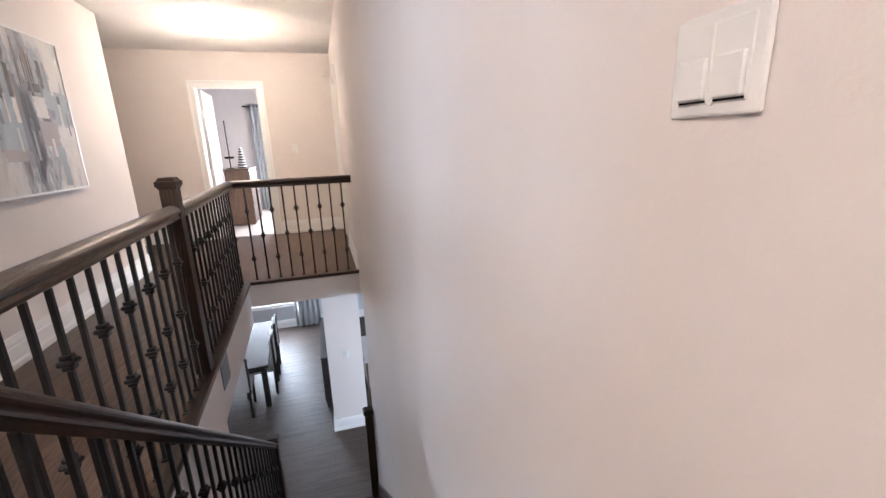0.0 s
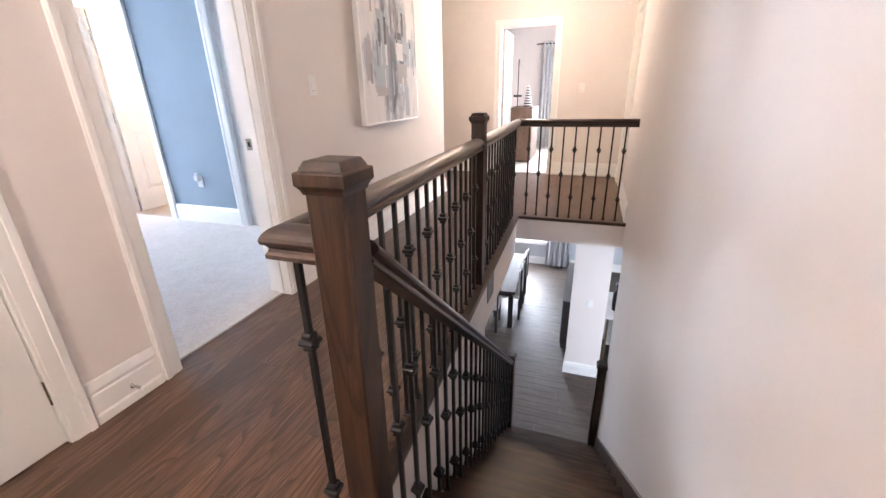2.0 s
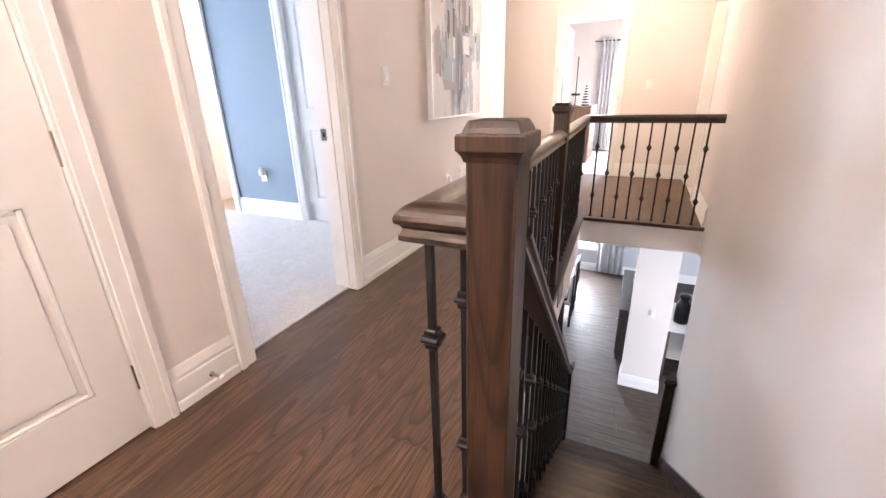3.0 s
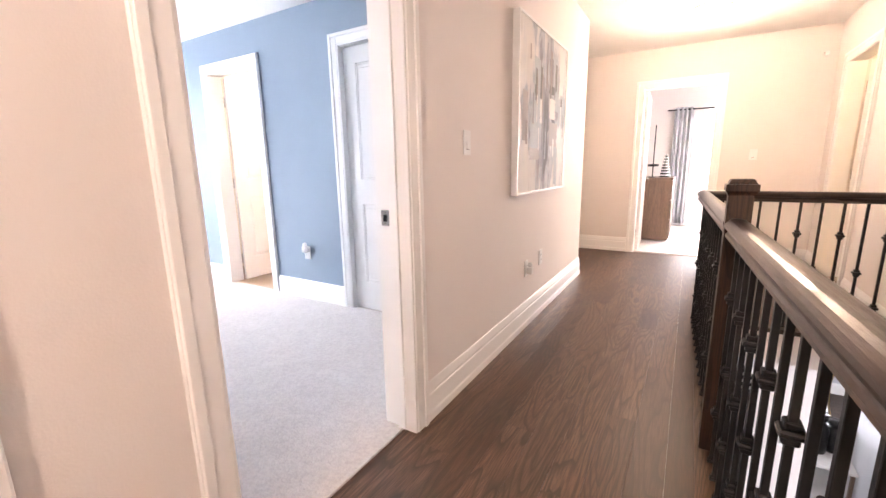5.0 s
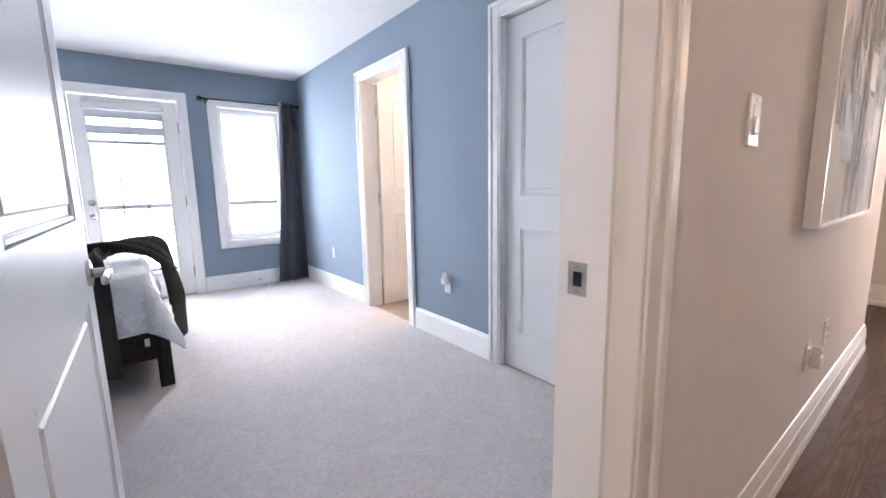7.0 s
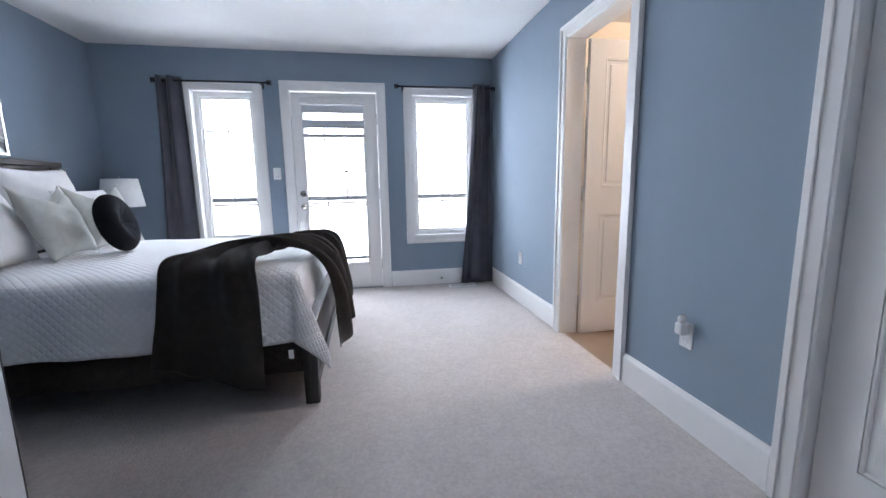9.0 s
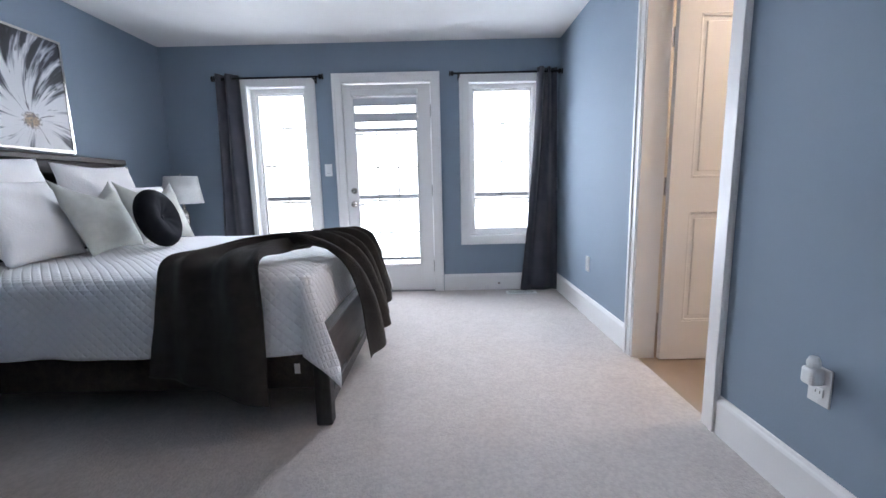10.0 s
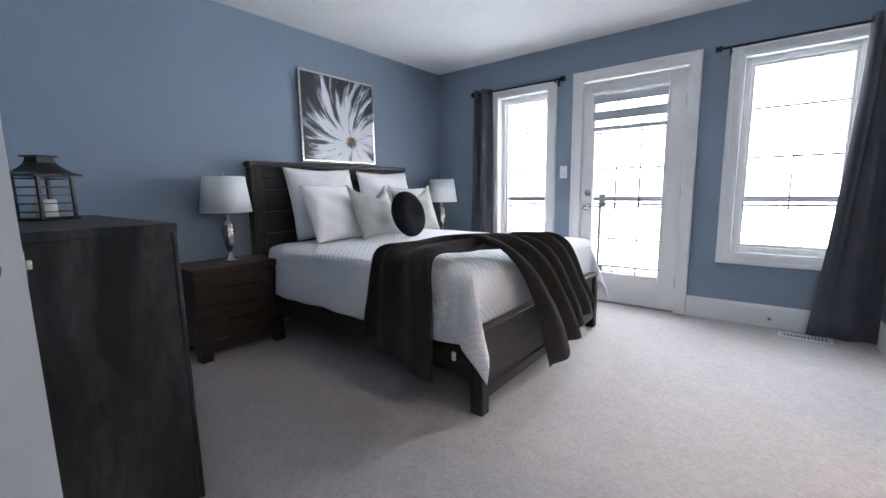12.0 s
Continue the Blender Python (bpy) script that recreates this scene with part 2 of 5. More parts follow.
def quilt_material():
    """White cotton with a stitched diamond grid."""
    m = material("quilted_cotton", (0.91, 0.90, 0.905), 0.9, second=(0.88, 0.87, 0.88), scale=6, sheen=0.2)
    nt, b = m.node_tree, m.node_tree.nodes["Principled BSDF"]
    n, link = nt.nodes, nt.links.new
    uv = n.new("ShaderNodeUVMap")
    sep = n.new("ShaderNodeSeparateXYZ")
    link(uv.outputs[0], sep.inputs[0])
    waves = []
    for sign in (1, -1):
        a = n.new("ShaderNodeMath")
        a.operation = "MULTIPLY_ADD"
        a.inputs[1].default_value = sign
        link(sep.outputs[0], a.inputs[0])
        link(sep.outputs[1], a.inputs[2])
        f = n.new("ShaderNodeMath")
        f.operation = "MULTIPLY"
        f.inputs[1].default_value = math.pi / 0.044
        link(a.outputs[0], f.inputs[0])
        s = n.new("ShaderNodeMath")
        s.operation = "SINE"
        link(f.outputs[0], s.inputs[0])
        ab = n.new("ShaderNodeMath")
        ab.operation = "ABSOLUTE"
        link(s.outputs[0], ab.inputs[0])
        waves.append(ab)
    mn = n.new("ShaderNodeMath")
    mn.operation = "MINIMUM"
    link(waves[0].outputs[0], mn.inputs[0])
    link(waves[1].outputs[0], mn.inputs[1])
    sq = n.new("ShaderNodeMath")
    sq.operation = "POWER"
    sq.inputs[1].default_value = 0.6
    link(mn.outputs[0], sq.inputs[0])
    bp = n.new("ShaderNodeBump")
    bp.inputs["Strength"].default_value, bp.inputs["Distance"].default_value = 0.7, 0.007
    link(sq.outputs[0], bp.inputs["Height"])
    link(bp.outputs[0], b.inputs["Normal"])
    return m


QUILT = quilt_material()
for m_ in (NAVY, THROW, DARKWOOD, DARKWOOD_H, CURTAIN, BROWNWOOD, OAK, TREAD):
    m_.node_tree.nodes["Principled BSDF"].inputs["Specular IOR Level"].default_value = 0.1 if m_ in (NAVY, THROW, CURTAIN) else 0.32


def painting_material(name, flower):
    """Acrylic on canvas: a white flower on black, or grey-blue vertical strokes on white. UV runs 0 to 1 over the canvas."""
    m = bpy.data.materials.new(name)
    m.use_nodes = True
    nt, b = m.node_tree, m.node_tree.nodes["Principled BSDF"]
    n, link = nt.nodes, nt.links.new
    b.inputs["Roughness"].default_value = 0.42
    uv = n.new("ShaderNodeUVMap")

    def math_node(op, a, c=None):
        node = n.new("ShaderNodeMath")
        node.operation = op
        for i, v in enumerate((a, c)):
            if v is None:
                continue
            if isinstance(v, (int, float)):
                node.inputs[i].default_value = v
            else:
                link(v, node.inputs[i])
        return node.outputs[0]

    def noise_node(vec, scale, detail=5.0):
        node = n.new("ShaderNodeTexNoise")
        node.inputs["Scale"].default_value, node.inputs["Detail"].default_value = scale, detail
        link(vec, node.inputs["Vector"])
        return node.outputs[0]

    def ramp(value, stops):
        node = n.new("ShaderNodeValToRGB")
        e = node.color_ramp.elements
        while len(e) < len(stops):
            e.new(0.5)
        for el, (p, c) in zip(e, stops):
            el.position, el.color = p, (*c, 1)
        link(value, node.inputs[0])
        return node.outputs[0]

    def mix(f, a, c):
        node = n.new("ShaderNodeMix")
        node.data_type = "RGBA"
        link(f, node.inputs["Factor"])
        link(a, node.inputs["A"])
        link(c, node.inputs["B"])
        return node.outputs["Result"]

    def comb(x, y, z=0.0):
        node = n.new("ShaderNodeCombineXYZ")
        for i, v in enumerate((x, y, z)):
            if isinstance(v, (int, float)):
                node.inputs[i].default_value = v
            else:
                link(v, node.inputs[i])
        return node.outputs[0]

    sep = n.new("ShaderNodeSeparateXYZ")
    link(uv.outputs[0], sep.inputs[0])
    u, v = sep.outputs[0], sep.outputs[1]
    if flower:
        du, dv = math_node("SUBTRACT", u, 0.66), math_node("SUBTRACT", v, 0.24)
        r = math_node("SQRT", math_node("ADD", math_node("MULTIPLY", du, du), math_node("MULTIPLY", dv, dv)))
        ang = math_node("ARCTAN2", dv, du)
        bend = math_node("ADD", ang, math_node("MULTIPLY", r, 0.5))
        petals = noise_node(comb(math_node("MULTIPLY", bend, 3.2), math_node("MULTIPLY", r, 1.1), 3.0), 1.6, 3.0)
        streak = noise_node(comb(math_node("MULTIPLY", bend, 10.0), math_node("MULTIPLY", r, 1.6), 7.0), 2.2, 6.0)
        reach = math_node("SUBTRACT", math_node("ADD", math_node("MULTIPLY", petals, 1.5), math_node("MULTIPLY", streak, 0.75)), math_node("MULTIPLY", r, 0.85))
        col = ramp(reach, [(0.30, (0.012, 0.012, 0.014)), (0.58, (0.03, 0.03, 0.04)), (0.67, (0.30, 0.31, 0.35)), (0.81, (0.74, 0.74, 0.76))])
        cut = noise_node(comb(math_node("MULTIPLY", bend, 7.0), math_node("MULTIPLY", r, 3.5), 1.0), 1.5, 4.0)
        col = mix(ramp(cut, [(0.60, (0, 0, 0)), (0.68, (1, 1, 1))]), col, ramp(streak, [(0.4, (0.02, 0.02, 0.03)), (0.7, (0.16, 0.17, 0.20))]))
        speck = noise_node(uv.outputs[0], 45.0, 2.0)
        centre = math_node("ADD", r, math_node("MULTIPLY", math_node("SUBTRACT", speck, 0.5), 0.09))
        col = mix(ramp(centre, [(0.055, (1, 1, 1)), (0.085, (0, 0, 0))]), col, ramp(speck, [(0.4, (0.05, 0.03, 0.02)), (0.6, (0.34, 0.20, 0.10))]))
    else:
        warp = noise_node(uv.outputs[0], 3.0, 3.0)
        x = math_node("ADD", u, math_node("MULTIPLY", math_node("SUBTRACT", warp, 0.5), 0.12))
        strokes = noise_node(comb(math_node("MULTIPLY", x, 9.0), math_node("MULTIPLY", v, 2.2), 2.0), 1.0, 6.0)
        blocks = n.new("ShaderNodeTexVoronoi")
        blocks.distance, blocks.inputs["Scale"].default_value = "CHEBYCHEV", 5.5
        link(comb(math_node("MULTIPLY", x, 1.3), v, 4.0), blocks.inputs["Vector"])
        off = math_node("ADD", math_node("ABSOLUTE", math_node("SUBTRACT", u, 0.5)), math_node("MULTIPLY", math_node("ABSOLUTE", math_node("SUBTRACT", v, 0.52)), 0.75))
        field = math_node("ADD", math_node("SUBTRACT", strokes, math_node("MULTIPLY", off, 0.62)), math_node("MULTIPLY", blocks.outputs["Distance"], 0.18))
        col = ramp(field, [(0.16, (0.70, 0.68, 0.66)), (0.25, (0.62, 0.62, 0.63)), (0.31, (0.30, 0.34, 0.40)), (0.36, (0.50, 0.52, 0.55)), (0.41, (0.30, 0.31, 0.35)), (0.50, (0.12, 0.12, 0.14))])
        tint = noise_node(comb(math_node("MULTIPLY", u, 6.0), math_node("MULTIPLY", v, 2.0), 9.0), 1.3, 4.0)
        col = mix(ramp(tint, [(0.58, (0, 0, 0)), (0.72, (0.8, 0.8, 0.8))]), col, ramp(strokes, [(0.3, (0.60, 0.58, 0.56)), (0.7, (0.30, 0.24, 0.22))]))
    link(col, b.inputs["Base Color"])
    bp = n.new("ShaderNodeBump")
    bp.inputs["Strength"].default_value, bp.inputs["Distance"].default_value = 0.4, 0.003
    link(noise_node(uv.outputs[0], 60.0, 5.0), bp.inputs["Height"])
    link(bp.outputs[0], b.inputs["Normal"])
    return m


FLOWER_ART = painting_material("flower_painting", True)
ABSTRACT_ART = painting_material("abstract_painting", False)
ABSTRACT_ART.node_tree.nodes["Principled BSDF"].inputs["Roughness"].default_value = 0.85

# ---- building helpers ----


def thing(name, x, y, z, label, category, group="", rz=0.0, kind=""):
    ob = new(name)
    ob.empty_display_size = 0.1
    ob.matrix_world = pose(x, y, z, 0, 0, rz)
    return tagged(ob, label, category, group, kind)


def mesh_of(bm, mat, smooth=False):
    me = bpy.data.meshes.new("mesh")
    bmesh.ops.recalc_face_normals(bm, faces=bm.faces)
    bm.to_mesh(me)
    bm.free()
    me.materials.append(mat)
    if smooth:
        for p in me.polygons:
            p.use_smooth = True
    return me


def part(name, bm, mat, parent, label="", smooth=False):
    ob = new(name, mesh_of(bm, mat, smooth) if isinstance(bm, bmesh.types.BMesh) else bm)
    ob.parent = parent
    if ob.data.get("thickness"):
        solid = ob.modifiers.new("thickness", "SOLIDIFY")
        solid.thickness = ob.data["thickness"]
    return tagged(ob, label)


def structure(name, bm, mat, label="", category=""):
    return tagged(new(name, mesh_of(bm, mat)), label, category, kind="structure")


def add_box(bm, lo, hi, bevel=0.0, segments=1):
    r = bmesh.ops.create_cube(bm, size=1.0)
    vs = r["verts"]
    for v in vs:
        v.co = Vector(((lo[i] + hi[i]) / 2 + v.co[i] * (hi[i] - lo[i]) for i in range(3)))
    if bevel:
        es = list({e for v in vs for e in v.link_edges})
        bmesh.ops.bevel(bm, geom=es, offset=bevel, segments=segments, profile=0.5, affect="EDGES")
    return bm


def box(lo, hi, bevel=0.0, segments=1):
    return add_box(bmesh.new(), lo, hi, bevel, segments)


def boxes(*items, bevel=0.0):
    bm = bmesh.new()
    for lo, hi in items:
        add_box(bm, lo, hi, bevel)
    return bm


def lathe(profile, steps=24, cap=True):
    """A turned shape from (radius, height) pairs."""
    bm = bmesh.new()
    rings = []
    for r, z in profile:
        rings.append([bm.verts.new((r * math.cos(2 * math.pi * i / steps), r * math.sin(2 * math.pi * i / steps), z)) for i in range(steps)])
    for a, b in zip(rings, rings[1:]):
        for i in range(steps):
            bm.faces.new((a[i], a[(i + 1) % steps], b[(i + 1) % steps], b[i]))
    if cap:
        bm.faces.new(rings[0][::-1])
        bm.faces.new(rings[-1])
    return bm


def sweep(profile, path, up=Vector((0, 0, 1))):
    """A moulding: profile of (side, height) pairs carried along a path, mitred at its corners."""
    bm = bmesh.new()
    pts = [Vector(p) for p in path]
    rings = []
    for i, p in enumerate(pts):
        d0 = (p - pts[i - 1]).normalized() if i else (pts[1] - p).normalized()
        d1 = (pts[i + 1] - p).normalized() if i < len(pts) - 1 else d0
        d = (d0 + d1).normalized()
        side = d0.cross(up).normalized()
        rings.append([])
        for s, h in profile:
            q = p + side * s + up * h
            t = (p - q).dot(d) / d0.dot(d)
            rings[-1].append(bm.verts.new(q + d0 * t))
    k = len(profile)
    for a, b in zip(rings, rings[1:]):
        for i in range(k):
            bm.faces.new((a[i], a[(i + 1) % k], b[(i + 1) % k], b[i]))
    bm.faces.new(rings[0][::-1])
    bm.faces.new(rings[-1])
    return bm


def grid_mesh(f, nu, nv, mat, thickness=0.0, closed=False, uv=None):
    """A surface f(i/nu, j/nv) with UVs; thickness gives it a back."""
    co, faces = [], []
    for j in range(nv + 1):
        for i in range(nu + 1):
            co.append(tuple(f(i / nu, j / nv)))
    w = nu + 1
    for j in range(nv):
        for i in range(nu):
            faces.append((j * w + i, j * w + i + 1, (j + 1) * w + i + 1, (j + 1) * w + i))
    me = bpy.data.meshes.new("mesh")
    me.from_pydata(co, [], faces)
    lay = me.uv_layers.new(name="UVMap")
    us = [uv(i / nu, j / nv) if uv else (i / nu, j / nv) for j in range(nv + 1) for i in range(nu + 1)]
    for lp in me.loops:
        lay.data[lp.index].uv = us[lp.vertex_index]
    me.materials.append(mat)
    for p in me.polygons:
        p.use_smooth = True
    me["thickness"] = thickness
    return me


def wall_boxes(axis, lo, hi, a0, a1, z0, z1, openings=()):
    """Boxes of a wall that runs along axis ('x' or 'y') from a0 to a1, lo to hi thick, with openings (b0, b1, zb, zt)."""
    out = []

    def put(b0, b1, za, zb):
        if b1 - b0 > 1e-4 and zb - za > 1e-4:
            out.append(((b0, lo, za), (b1, hi, zb)) if axis == "x" else ((lo, b0, za), (hi, b1, zb)))

    at = a0
    for b0, b1, zb, zt in sorted(openings):
        b0, b1, zt, zb = b0 - 0.018, b1 + 0.018, zt + 0.018, zb - (0.018 if zb > z0 + 0.02 else 0)
        put(at, b0, z0, z1)
        put(b0, b1, z0, zb)
        put(b0, b1, zt, z1)
        at = b1
    put(at, a1, z0, z1)
    return out


def wall(name, axis, lo, hi, a0, a1, z0, z1, openings, mat, label):
    return structure(name, boxes(*wall_boxes(axis, lo, hi, a0, a1, z0, z1, openings)), mat, label, "wall")


def casing(axis, face, out, b0, b1, zt, zb=0.0, width=0.09, closed=False):
    """Door or window trim round an opening on a wall's face; out is the side it stands proud to (+1 or -1)."""
    bm = bmesh.new()
    layers = ((0.0, width, 0.014), (0.012, width - 0.008, 0.019), (width - 0.03, width - 0.004, 0.026))

    def put(p0, p1, za, zb2, depth):
        f0, f1 = sorted((face, face + out * depth))
        add_box(bm, (p0, f0, za) if axis == "x" else (f0, p0, za), (p1, f1, zb2) if axis == "x" else (f1, p1, zb2), 0.002)

    for i, (s, e, d) in enumerate(layers):
        put(b0 - e, b0 - s, zb - (e if closed else 0), zt + e, d)
        put(b1 + s, b1 + e, zb - (e if closed else 0), zt + e, d)
        put(b0 - s, b1 + s, zt + s, zt + e, d - 0.0005)
        if closed:
            put(b0 - s, b1 + s, zb - e, zb - s, d - 0.0005)
    return structure("trim", bm, TRIM, "white painted moulded door and window casing", "trim")


def jamb(axis, lo, hi, b0, b1, zt, zb=0.0, t=0.018, sill=False):
    """The lining of an opening through a wall."""
    e = 0.002
    items = [((b0 - t, lo - e, zb), (b0, hi + e, zt)), ((b1, lo - e, zb), (b1 + t, hi + e, zt)), ((b0 - t, lo - e, zt), (b1 + t, hi + e, zt + t))]
    if sill:
        items.append(((b0 - t, lo - e, zb - t), (b1 + t, hi + e, zb)))
    if axis == "y":
        items = [((a[1], a[0], a[2]), (b[1], b[0], b[2])) for a, b in items]
    return structure("trim", boxes(*items), TRIM, "white painted door and window lining", "trim")


BASE_PROFILE = [(0, 0), (0.020, 0), (0.020, 0.035), (0.015, 0.045), (0.015, 0.125), (0.011, 0.132), (0.013, 0.145), (0.008, 0.165), (0.004, 0.182), (0, 0.185)]


PLAIN_PROFILE = [(0, 0), (0.016, 0), (0.016, 0.148), (0.013, 0.157), (0.009, 0.163), (0.006, 0.172), (0, 0.174)]


def baseboard(*path, profile=BASE_PROFILE):
    """Tall moulded skirting; the wall lies to the right of the way the path runs."""
    return structure("baseboard", sweep(profile, [(*p, 0.001) if len(p) == 2 else p for p in path[::-1]]), TRIM, "tall white moulded baseboard", "baseboard")


def panel_door(parent_args, width, height, mat=TRIM, handle=None, both=True, hinges=True):
    """A two-panel moulded interior door; hinge edge at the local origin, leaf along +x, 35 mm thick about y = 0."""
    d = thing(*parent_args)
    st, mid, t = 0.115, 0.86, 0.0175
    rails = [((0, -t, 0), (st, t, height)), ((width - st, -t, 0), (width, t, height)), ((st, -t, 0), (width - st, t, 0.23)),
             ((st, -t, mid), (width - st, t, mid + 0.19)), ((st, -t, height - 0.12), (width - st, t, height)), ((st, -0.009, 0.23), (width - st, 0.009, height - 0.12))]
    part("body", boxes(*rails), mat, d)
    for z0, z1 in ((0.23, mid), (mid + 0.19, height - 0.12)):
        bm = bmesh.new()
        add_box(bm, (st + 0.035, -0.0145, z0 + 0.035), (width - st - 0.035, 0.0150, z1 - 0.035), 0.0036)
        for x0, x1, a, b in ((st, st + 0.014, z0, z1), (width - st - 0.014, width - st, z0, z1), (st + 0.014, width - st - 0.014, z0, z0 + 0.014), (st + 0.014, width - st - 0.014, z1 - 0.014, z1)):
            add_box(bm, (x0, -0.0155, a), (x1, 0.0155, b), 0.004)
        part("panel", bm, mat, d)
    if handle:
        for s in ((1, -1) if both else (handle,)):
            bm = lathe([(0.032, 0), (0.032, 0.008), (0.012, 0.012), (0.011, 0.045)], 16)
            bmesh.ops.transform(bm, verts=bm.verts, matrix=pose(width - 0.065, s * t, 0.92, -90 * s))
            add_box(bm, (width - 0.19, min(s * 0.05, s * 0.064), 0.909), (width - 0.052, max(s * 0.05, s * 0.064), 0.929), 0.004)
            part("lever_handle", bm, NICKEL, d, "brushed nickel lever handle")
        part("latch_plate", box((width - 0.0005, -0.012, 0.89), (width + 0.002, 0.012, 0.95)), NICKEL, d)
        part("latch_bolt", box((width + 0.002, -0.006, 0.91), (width + 0.012, 0.006, 0.93), 0.002), NICKEL, d)
    if hinges:
        for z in (0.22, height / 2, height - 0.22):
            bm = lathe([(0.007, -0.05), (0.007, 0.05)], 10)
            bmesh.ops.transform(bm, verts=bm.verts, matrix=pose(-0.004, t + 0.004, z))
            part("hinge", bm, NICKEL, d)
    return d


def wall_plate(x, y, z, rz, label, kind="switch", gangs=1, w=0.072, h=0.117):
    """A switch or socket plate; local -y looks into the room."""
    p = thing("light_switch" if kind == "switch" else "power_outlet", x, y, z, label, "switch" if kind == "switch" else "outlet", rz=rz)
    wd = w * (1 if gangs == 1 else 1.62)
    part("plate", box((-wd / 2, -0.006, -h / 2), (wd / 2, 0, h / 2), 0.003, 2), PLASTIC, p)
    for g in range(gangs):
        cx = 0 if gangs == 1 else (g - 0.5) * wd * 0.40
        if kind == "switch":
            bm = bmesh.new()
            add_box(bm, (cx - 0.0165, -0.0075, -0.034), (cx + 0.0165, -0.0055, 0.034), 0.0008)
            part("rocker_frame", bm, PLASTIC, p)
            bm = box((cx - 0.0145, -0.0125, -0.030), (cx + 0.0145, -0.007, 0.006), 0.0015)
            part("rocker", bm, PLASTIC, p)
            part("rocker_gap", box((cx - 0.0145, -0.0085, -0.0325), (cx + 0.0145, -0.0072, -0.0305)), BLACK, p)
        else:
            for dz in (-0.02, 0.02):
                bm = boxes(((-0.017, -0.0085, dz - 0.014), (0.017, -0.0055, dz + 0.014)), bevel=0.002)
                part("socket", bm, PLASTIC, p)
                part("slots", boxes(((-0.008, -0.009, dz - 0.003), (-0.006, -0.0083, dz + 0.006)), ((0.006, -0.009, dz - 0.003), (0.008, -0.0083, dz + 0.006))), BLACK, p)
    for dz in (-h / 2 + 0.012, h / 2 - 0.012):
        part("screw", box((-0.003, -0.0072, dz - 0.003), (0.003, -0.0058, dz + 0.003), 0.001), PLASTIC, p)
    return p


def plug_in(x, y, z, rz, label):
    p = thing("plug_in_freshener", x, y, z, label, "air freshener", rz=rz)
    part("body", box((-0.022, -0.05, -0.02), (0.022, -0.009, 0.035), 0.01, 2), PLASTIC, p)
    bm = lathe([(0.016, 0.035), (0.018, 0.05), (0.012, 0.065)], 14)
    bmesh.ops.translate(bm, verts=bm.verts, vec=(0, -0.03, 0))
    part("cap", bm, SHADE, p)
    return p

# ---- structure ----
H, HALL_H, LOW = 2.38, 2.48, -2.73
HALL, BED, WIN, ART, BATH, FAR = -1.60, -1.74, -6.35, -0.50, 3.235, 6.65


def wall_x(y):
    """The stair wall's face, which leans out a little towards the top of the stairs."""
    return 0.52 + 0.022 * max(0.0, 4.3 - y)


def slanted(y0, y1, z0, z1, t=0.12):
    bm = bmesh.new()
    vs = [bm.verts.new(p) for p in ((wall_x(y0), y0, z0), (wall_x(y0) + t, y0, z0), (wall_x(y1) + t, y1, z0), (wall_x(y1), y1, z0))]
    f = bm.faces.new(vs)
    r = bmesh.ops.extrude_face_region(bm, geom=[f])
    bmesh.ops.translate(bm, verts=[v for v in r["geom"] if isinstance(v, bmesh.types.BMVert)], vec=(0, 0, z1 - z0))
    return bm


structure("ceiling", box((-6.5, -1.0, H), (-1.70, 5.1, H + 0.22)), CEIL, "white stippled bedroom ceiling", "ceiling")
structure("ceiling_hall", boxes(((-1.70, -1.0, HALL_H), (4.6, 10.0, HALL_H + 0.12)), ((-3.5, 5.1, HALL_H), (-1.70, 10.0, HALL_H + 0.12))), CEIL, "white stippled hall ceiling", "ceiling")
structure("ceiling_low", boxes(((0.66, -1.0, -0.25), (4.6, 9.75, -0.15))), CEIL, "white lower floor ceiling", "ceiling")
structure("floor_slab", boxes(((BED, -1.0, -0.25), (-0.515, 4.3, -0.016)), ((-0.515, -1.0, -0.25), (0.70, 0.90, -0.016)), ((-3.3, 4.315, -0.25), (0.66, 6.70, -0.016)),
                              ((BED, 4.3, -0.25), (-0.515, 4.315, -0.016))), GREIGE, "painted edge of the upper floor round the stairwell", "floor")
structure("floor_far", box((-5.0, 6.70, -0.25), (4.6, 9.75, 0.004)), CARPET, "pale carpet of the far bedroom", "floor")
structure("floor_carpet", boxes(((-6.5, -0.62, -0.25), (BED, BATH + 0.02, 0.01)), ((BED, 1.35, -0.012), (-1.655, 2.14, 0.01))), CARPET, "pale grey plush bedroom carpet", "carpet")
structure("floor_bath", box((-5.3, BATH + 0.02, -0.25), (-1.9, 5.0, 0.002)), TILE, "beige bathroom floor tile", "floor")
structure("floor_low", box((-5.2, -1.0, LOW - 0.2), (4.6, 9.75, LOW - 0.012)), FLOOR_LOW, "dark grey brown lower oak floor", "floor")

